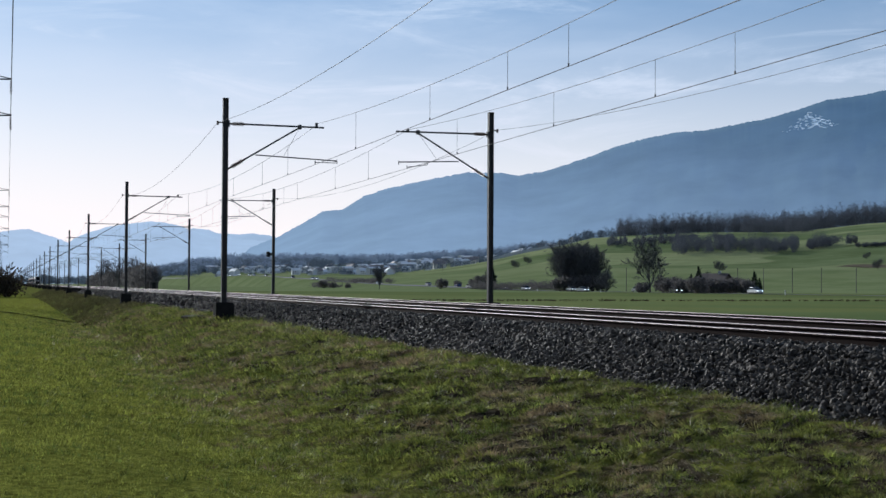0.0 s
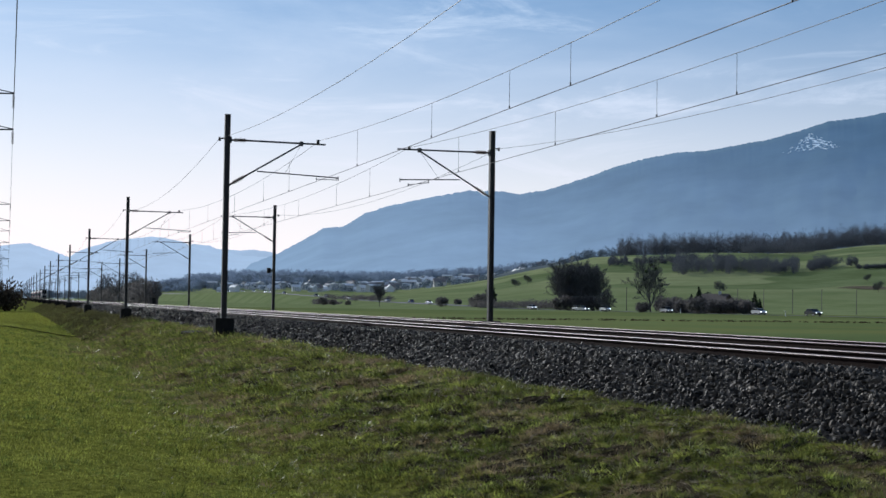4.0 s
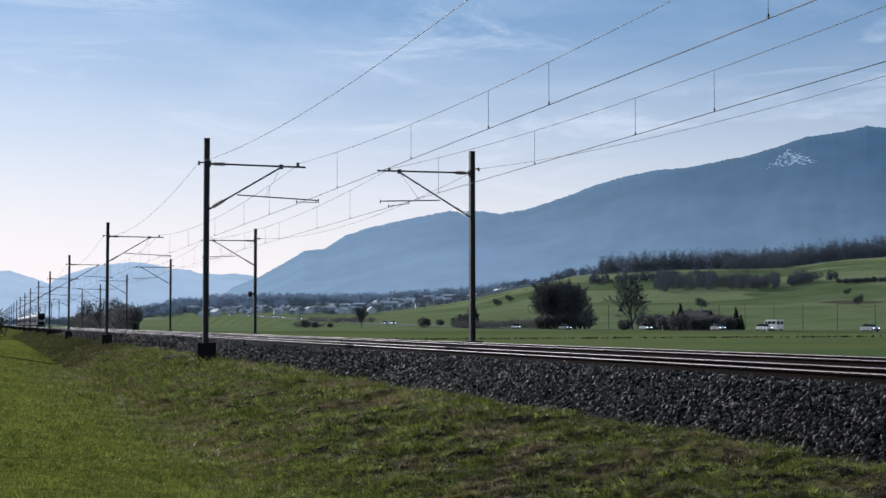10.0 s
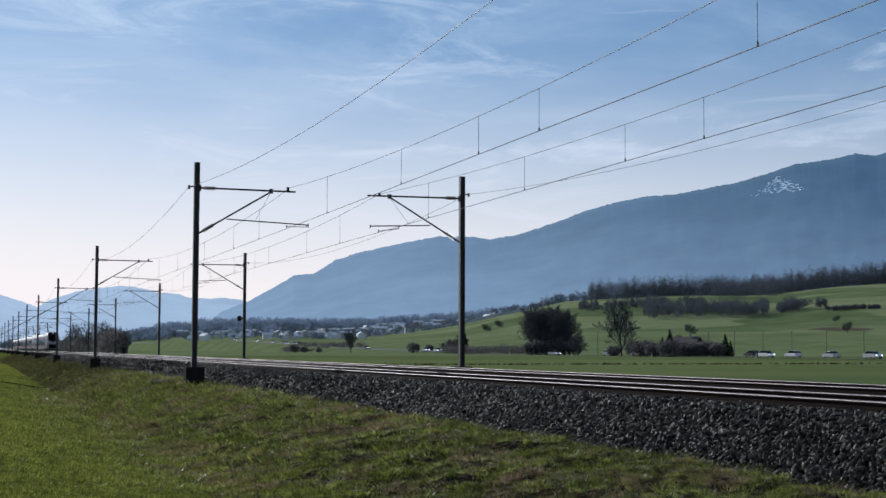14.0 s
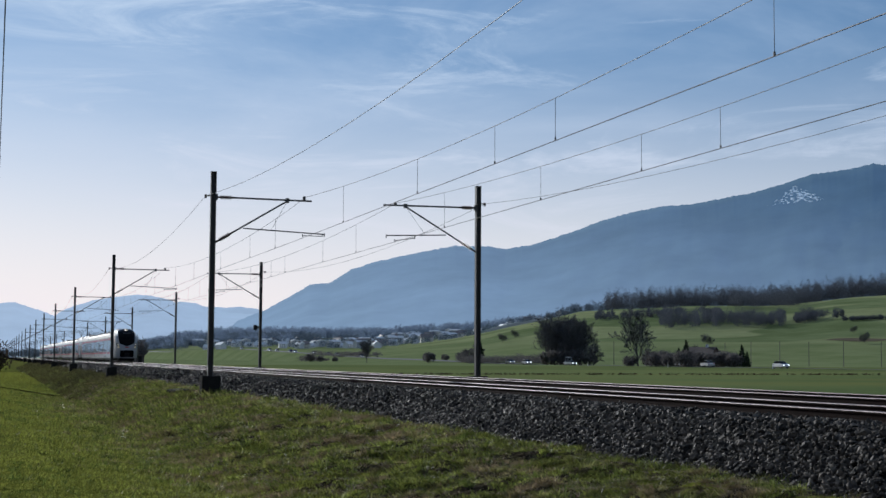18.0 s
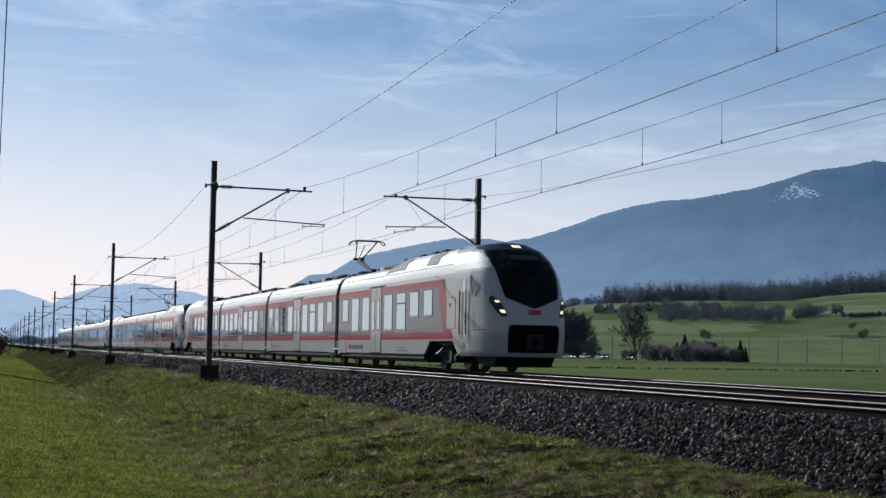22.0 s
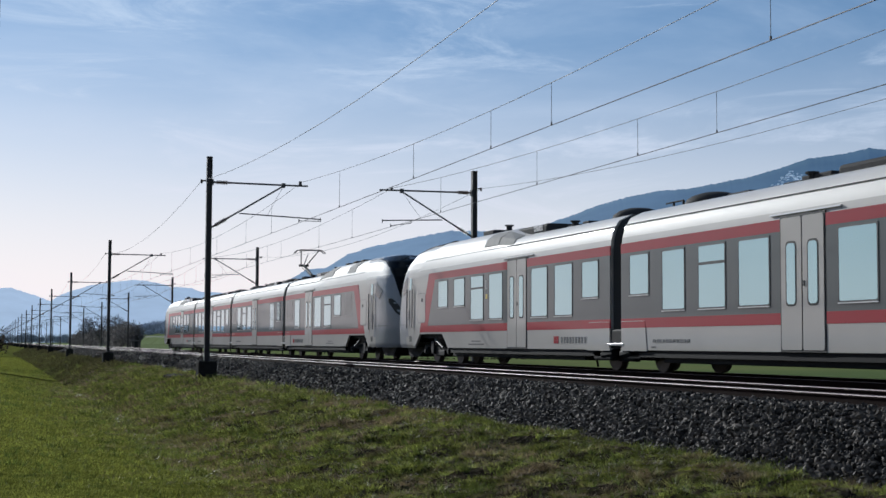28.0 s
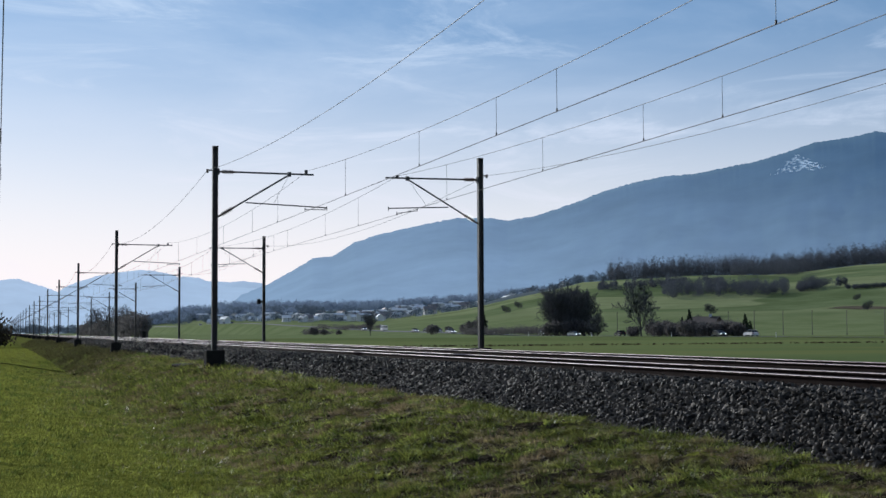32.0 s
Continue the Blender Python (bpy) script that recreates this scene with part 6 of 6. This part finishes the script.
def make_house(w, d, h, roof, wall, tiles, label):
    root = new("house")
    part("wall", prism(bmesh.new(), [(-d / 2, -2.0), (d / 2, -2.0), (d / 2, h), (0, h + roof), (-d / 2, h)], -w / 2, w / 2), wall, root)
    for s in (-1, 1):
        bm = bmesh.new()
        k = roof / (d / 2)
        y0, z0 = s * (d / 2 + 0.5), h - 0.5 * k + 0.05
        prism(bm, [(y0, z0), (0, h + roof + 0.05), (0, h + roof + 0.3), (y0, z0 + 0.25)], -w / 2 - 0.5, w / 2 + 0.5)
        part("roof", bm, tiles, root)
    part("chimney", boxed(w * 0.2, w * 0.2 + 0.6, -0.3, 0.3, h + roof - 0.4, h + roof + 1.0), WALLS[2], root)
    for fl in range(int(h // 2.7)):
        for i in range(int(w // 3)):
            x = -w / 2 + 1.5 + 3 * i
            part("window", boxed(x - 0.5, x + 0.5, -d / 2 - 0.04, -d / 2 + 0.1, fl * 2.7 + 0.9, fl * 2.7 + 2.2), M["pane"], root)
    return tagged(root, label, "house", group="village houses")


protos = [make_house(11, 9, 5.6, 3.2, WALLS[0], M["roof_glare"], "white village house with a sunlit pale roof"),
          make_house(14, 10, 5.6, 3.8, WALLS[1], M["roof_tile"], "cream village house with a dark tiled roof"),
          make_house(17, 11, 8.2, 2.0, WALLS[2], M["roof_glare"], "grey village building with a sunlit pale roof"),
          make_house(10, 8, 3.0, 3.4, WALLS[0], M["roof_glare"], "low white village house with a sunlit pale roof")]
rng = np.random.default_rng(77)
for i in range(138):
    u = rng.uniform(0, 1)
    d = rng.uniform(7.4, 19.2) if u < 0.7 else rng.uniform(13.5, 17.0)
    r = rng.uniform(1470, 1850) if d < 15 else rng.uniform(1600, 2150)
    x, y, z = at_bearing(d, r)
    p = protos[i % 4]
    m = pose(x, y, z, 0, 0, rng.uniform(-40, 40) + (90 if rng.random() < 0.4 else 0))
    if i < 4:
        p.matrix_basis = m
    else:
        c = copy_thing(p, m)
        c.scale = (0.8, 0.8, 0.8)
for d, r in ((20.6, 1165), (21.0, 1172), (21.3, 1160), (21.8, 1180), (22.3, 1172), (19.9, 1190), (20.2, 1160), (22.9, 1200), (19.5, 1220), (19.1, 1240)):
    x, y, z = at_bearing(d, r)
    c = copy_thing(protos[1 if int(r) % 5 else 3], pose(x, y, z, 0, 0, d * 50))
    c.scale = (0.7, 0.7, 0.7)
# the farm by the road, half hidden by bushes
farm = make_house(9, 7, 2.6, 2.4, mat("weathered farm wall", (0.13, 0.1, 0.08), 0.9), mat("old brown tiles", (0.06, 0.045, 0.04), 0.8), "low brown farmhouse behind bushes beside the road")
x, y, z = at_bearing(27.75, 392)
farm.matrix_basis = pose(x, y, z, 0, 0, -60)
farm["group"] = ""
hut = new("lineside_hut")
part("wall", boxed(-1.1, 1.1, -1.1, 1.1, -0.2, 2.1, bevel=0.03), mat("dark hut wall", (0.06, 0.05, 0.045), 0.8), hut)
part("roof", boxed(-1.3, 1.3, -1.3, 1.3, 2.1, 2.25, bevel=0.03), M["bark"], hut)
part("door", boxed(-0.45, 0.45, -1.14, -1.08, 0.0, 1.9), M["concrete"], hut)
tagged(hut, "small dark lineside hut beside the thicket", "hut")
hut.matrix_basis = pose(37.5, 388, ground_z(37.5, 388))
wallm = new("hillside_wall")
for i in range(26):
    a = 18.9 + i * 0.105
    x, y, z = at_bearing(a, 1105)
    part("wall_panel", boxed(-1.1, 1.1, -0.15, 0.15, -0.5, 2.2), M["concrete_pale"], wallm, at=pose(x, y, z, 0, 0, -a))
tagged(wallm, "pale retaining wall along the hillside lane", "wall")

# ---- road, poles, power line ----
M["asphalt"] = mat("worn asphalt", (0.06, 0.06, 0.062), 0.7, 0, 0.2, 0.3, 0.2)


def ribbon(name, pts, w, lift, material, label, category, kind="structure"):
    verts = []
    for (x, y), (x2, y2) in zip(pts, pts[1:] + [(2 * pts[-1][0] - pts[-2][0], 2 * pts[-1][1] - pts[-2][1])]):
        d = Vector((x2 - x, y2 - y)).normalized()
        for s in (-w / 2, w / 2):
            px, py = x - d.y * s, y + d.x * s
            verts.append((px, py, ground_z(px, py) + lift))
    faces = [(2 * i, 2 * i + 1, 2 * i + 3, 2 * i + 2) for i in range(len(pts) - 1)]
    return tagged(new(name, raw(name, verts, faces, material)), label, category, kind=kind)


ribbon("road", [(ROAD_X, -300 + 20 * i) for i in range(110)], 7.5, 0.12, M["asphalt"], "grey asphalt country road across the meadows", "road")
M["ploughed"] = mat("brown ploughed soil", (0.13, 0.11, 0.08), 0.95, 0, 0.35, 0.4, spec=0.0)
ribbon("field_strip", [at_bearing(32.9 + 0.1 * i, 662 + 4 * math.sin(i * 0.4))[:2] for i in range(18)], 13.0, 0.15, M["ploughed"], "narrow strip of brown ploughed soil on the slope", "field")
# two narrow dark strips laid across the meadow
for k, (xs, y0, y1) in enumerate(((np.arange(-30, 5.4, 0.6), 300.0, 104.0), (np.arange(-30, 7.6, 0.6), 98.0, 98.0))):
    ribbon("meadow_strip", [(float(x), y0 + (y1 - y0) * (float(x) + 30) / 35.4 + 1.2 * math.sin(x * 0.5 + k)) for x in xs], 0.7, 0.1, M["rut"], "narrow dark strip across the meadow", "wheel rut")


def make_pole(h):
    root = new("utility_pole")
    part("pole", rodded((0, 0, -0.3), (0, 0, h), 0.13, 0.09, n=8), M["bark"], root)
    for z in (0.15, 0.5):
        part("insulator", rodded((0.1, 0, h - z), (0.22, 0, h - z), 0.05, n=6), M["insulator"], root)
    return tagged(root, "slim wooden utility pole in the meadow", "pole", group="poles on the meadow")


pole = make_pole(7.6)
spots = ((29.7, 455), (30.8, 452), (31.9, 450), (33.2, 446), (34.6, 444), (24.35, 470), (17.0, 900), (28.7, 462))
for i, (d, r) in enumerate(spots):
    x, y, z = at_bearing(d, r)
    if i:
        copy_thing(pole, pose(x, y, z, 0, 0, -d))
    else:
        pole.matrix_basis = pose(x, y, z, 0, 0, -d)
post = new("marker_post")
part("post", boxed(-0.06, 0.06, -0.06, 0.06, -0.2, 1.1, bevel=0.02), M["white_paint"], post)
part("band", boxed(-0.065, 0.065, -0.065, 0.065, 0.75, 0.92), M["black"], post)
tagged(post, "white roadside marker post with a black band", "post", group="roadside posts")
post.matrix_basis = pose(ROAD_X - 4.6, 222, ground_z(ROAD_X - 4.6, 222))
for y in (272, 322, 372, 422):
    copy_thing(post, pose(ROAD_X - 4.6, y, ground_z(ROAD_X - 4.6, y)))
box_ = new("signal_box")
part("cabinet", boxed(-0.12, 0.14, -0.15, 0.15, 0.0, 0.4, bevel=0.03), M["black"], box_)
part("bracket", boxed(0.14, 0.28, -0.06, 0.06, 0.1, 0.3), M["arm"], box_)
tagged(box_, "small black signal box fixed to a mast", "signal box")
box_.matrix_basis = pose(RIGHT_X - 0.4, RIGHT_MASTS[3], 2.75)


def make_pylon():
    root = new("power_pylon")
    H = 28.0
    for sx in (-1, 1):
        for sy in (-1, 1):
            part("leg", rodded((sx * 1.5, sy * 1.5, -0.5), (sx * 0.3, sy * 0.3, H), 0.09, 0.06, n=4), M["arm"], root)
    for i in range(11):
        z0, z1 = i * 2.5, i * 2.5 + 2.5
        a, b = 1.5 - 1.2 * z0 / H, 1.5 - 1.2 * z1 / H
        for sx, sy, tx, ty in ((-1, -1, 1, -1), (1, -1, 1, 1), (1, 1, -1, 1), (-1, 1, -1, -1)):
            part("brace", rod(rodded((sx * a, sy * a, z0), (tx * b, ty * b, z1), 0.035, n=4), (tx * a, ty * a, z0), (sx * b, sy * b, z1), 0.035, n=4), M["arm"], root)
    for z in (24.65, 20.35):
        for s in (-1, 1):
            arm = bmesh.new()
            for y in (-0.35, 0.35):
                rod(arm, (s * 0.4, y, z), (s * 4.6, 0, z + 0.15), 0.08, n=4)
            rod(arm, (s * 0.4, 0, z + 1.0), (s * 4.6, 0, z + 0.2), 0.06, n=4)
            part("cross_arm", arm, M["arm"], root)
            ins = bmesh.new()
            for i in range(9):
                rod(ins, (s * 4.5, 0, z - 0.1 - 0.17 * i), (s * 4.5, 0, z - 0.17 - 0.17 * i), 0.14, n=8)
            rod(ins, (s * 4.5, 0, z + 0.1), (s * 4.5, 0, z - 1.6), 0.03, n=5)
            part("insulator_string", ins, M["insulator"], root)
    return tagged(root, "tall lattice power pylon with two crossarms", "pylon", group="power line pylons")


pylon = make_pylon()
PY = (-40.0, 176.0, 388.0, 545.0, 770.0, 960.0)
for i, y in enumerate(PY):
    m = pose(-4.4, y, ground_z(-4.4, y))
    m.translation.z = 0
    if i:
        copy_thing(pylon, m)
    else:
        pylon.matrix_basis = m
wires = new("power_line")
for z in (23.0, 18.7):
    for s in (-1, 1):
        pts = []
        for a, b in zip(PY, PY[1:]):
            for i in range(20):
                u = i / 20
                pts.append((-4.4 + s * 4.5, a + (b - a) * u, z - 4 * 3.2 * ((b - a) / 200) ** 2 * u * (1 - u)))
        part("conductor", raw("conductor", *tube_run(pts, 0.02), M["wire"]), None, wires)
tagged(wires, "high voltage conductors along the railway", "power line")


# ---- road traffic ----
GLASS_CAR = M["car_glass"]
M["tyre"] = mat("black tyre", (0.015, 0.015, 0.016), 0.85)


def make_vehicle(name, paint, kind, label):
    root = new(name)
    if kind == "van":
        L, low, high = 5.6, [(-2.8, 0.35), (2.8, 0.35), (2.8, 2.3), (2.6, 2.45), (-1.6, 2.45), (-1.95, 2.2), (-2.5, 1.35), (-2.8, 1.1)], None
        part("body", prism(bmesh.new(), low, -0.98, 0.98), paint, root)
        part("windscreen", prism(bmesh.new(), [(-2.42, 1.5), (-1.98, 2.15), (-1.93, 2.15), (-2.37, 1.5)], -0.88, 0.88), GLASS_CAR, root)
        for s in (-1, 1):
            part("side_window", boxed(*sorted((s * 0.97, s * 0.995)), -1.9, -1.0, 1.45, 2.05), GLASS_CAR, root)
            part("side_window", boxed(*sorted((s * 0.97, s * 0.995)), -0.8, 0.75, 1.45, 2.1), GLASS_CAR, root)
            part("side_window", boxed(*sorted((s * 0.97, s * 0.995)), 0.95, 2.5, 1.45, 2.1), GLASS_CAR, root)
            part("rear_window", boxed(*sorted((s * 0.08, s * 0.85)), 2.78, 2.815, 1.4, 2.1), GLASS_CAR, root)
    else:
        low = [(-2.15, 0.3), (2.15, 0.3), (2.2, 0.75), (2.05, 0.98), (-1.1, 0.98), (-2.05, 0.82), (-2.22, 0.6)]
        top = [(-1.15, 0.96), (1.85, 0.96), (1.45, 1.42), (0.9, 1.5), (-0.3, 1.5)] if kind == "hatch" else [(-1.15, 0.96), (1.5, 0.96), (0.95, 1.4), (0.5, 1.47), (-0.25, 1.47)]
        bm = prism(bmesh.new(), low, -0.89, 0.89)
        bmesh.ops.bevel(bm, geom=bm.edges[:], offset=0.06, segments=2, affect="EDGES")
        part("body", bm, paint, root)
        part("cabin", prism(bmesh.new(), top, -0.76, 0.76), GLASS_CAR, root)
        z = max(p[1] for p in top)
        part("roof", boxed(-0.74, 0.74, -0.3, top[2][0] - 0.05, z - 0.05, z + 0.02, bevel=0.02), paint, root)
    w = (0.95 if kind == "van" else 0.86)
    wb = 1.75 if kind == "van" else 1.35
    for y in (-wb, wb):
        for s in (-1, 1):
            wheel = part("wheel", rodded((s * (w - 0.2), y, 0.32), (s * w, y, 0.32), 0.32, n=16), M["tyre"], root)
            part("rim", rodded((s * w, y, 0.32), (s * (w + 0.012), y, 0.32), 0.19, n=12), M["bright"], wheel)
    for s in (-1, 1):
        y = -2.8 if kind == "van" else -2.2
        part("headlight", boxed(s * 0.62 - 0.11, s * 0.62 + 0.11, y - 0.02, y + 0.06, 0.62, 0.75, bevel=0.02), M["headlight"], root)
        part("tail_light", boxed(s * 0.68 - 0.1, s * 0.68 + 0.1, -y - 0.06, -y + 0.01, 0.7, 0.9), M["red"], root)
    return tagged(root, label, "van" if kind == "van" else "car", group="traffic on the road")


PAINTS = [mat("car paint %s" % n, c, 0.2, 0.3, 0.03, coat=0.8) for n, c in (("white", (0.75, 0.75, 0.76)), ("silver", (0.5, 0.51, 0.53)), ("dark", (0.03, 0.032, 0.04)), ("red", (0.3, 0.03, 0.03)), ("blue", (0.05, 0.08, 0.2)))]
V = [make_vehicle("car", PAINTS[0], "hatch", "white hatchback driving on the road"), make_vehicle("car", PAINTS[1], "sedan", "silver saloon car driving on the road"),
     make_vehicle("car", PAINTS[2], "hatch", "dark grey hatchback driving on the road"), make_vehicle("car", PAINTS[4], "sedan", "blue saloon car driving on the road"),
     make_vehicle("van", PAINTS[0], "van", "white delivery van driving on the road")]
# kind, distance along the road at the start, speed (negative: towards the camera)
TRAFFIC = ((0, 293, -16.4), (2, 334, -16.4), (1, 357, -16.4), (1, 405, -16.4), (0, 445, -16.4), (1, 466, -16.4), (0, 505, -16.4), (0, 640, -20.2), (1, 790, -19.0), (0, 780, -19.3), (2, 850, -17),
           (2, 943, -16.3), (0, 992, -16.3), (1, 1012, -16.3), (1, 1060, -17), (0, 1110, -17), (0, 1180, -16.5),
           (1, 42, 14.9), (0, 56, 14.9), (2, 73, 14.9), (4, 123, 15.4), (0, -266, 17.4), (1, -231, 17.4), (2, -194, 17.4), (3, 520, 16.5), (1, 560, 16.5), (0, 690, 16.5))
CARS_ON_ROAD = []
used = set()
for kind, y0, v in TRAFFIC:
    ob = V[kind] if kind not in used else copy_thing(V[kind], pose(ROAD_X, y0, -0.9))
    used.add(kind)
    CARS_ON_ROAD.append((ob, y0, v))
parked = copy_thing(V[1], pose(ROAD_X - 4.2, 386, ground_z(ROAD_X - 4.2, 386) + 0.02, 0, 0, 12))
tagged(parked, "silver saloon car parked on the verge")



# seconds, and how far ahead the front of the train is
FRONT = ((0.0, 800.0), (8.0, 523.0), (13.0, 350.0), (16.0, 248.0), (18.0, 179.3), (20.0, 110.4), (21.0, 75.4), (22.4, 26.5), (23.0, 5.3), (24.0, -30.1), (25.0, -65.5), (26.5, -118.4), (29.0, -205.4), (31.0, -275.5), (32.0, -310.3))


def motions():
    for c, off, flip in CARS:
        walk(c, [(t, pose(FAR, y + off, 0, 0, 0, 180 if flip else 0)) for t, y in FRONT])
    for c, y0, v in CARS_ON_ROAD:
        x = ROAD_X + (1.8 if v > 0 else -1.8)
        walk(c, [(2.0 * k, pose(x, (y0 + 2 * v * k) * x / ROAD_X, ground_z(x, (y0 + 2 * v * k) * x / ROAD_X) + 0.12, 0, 0, 180 if v > 0 else 0)) for k in range(17)])


motions()
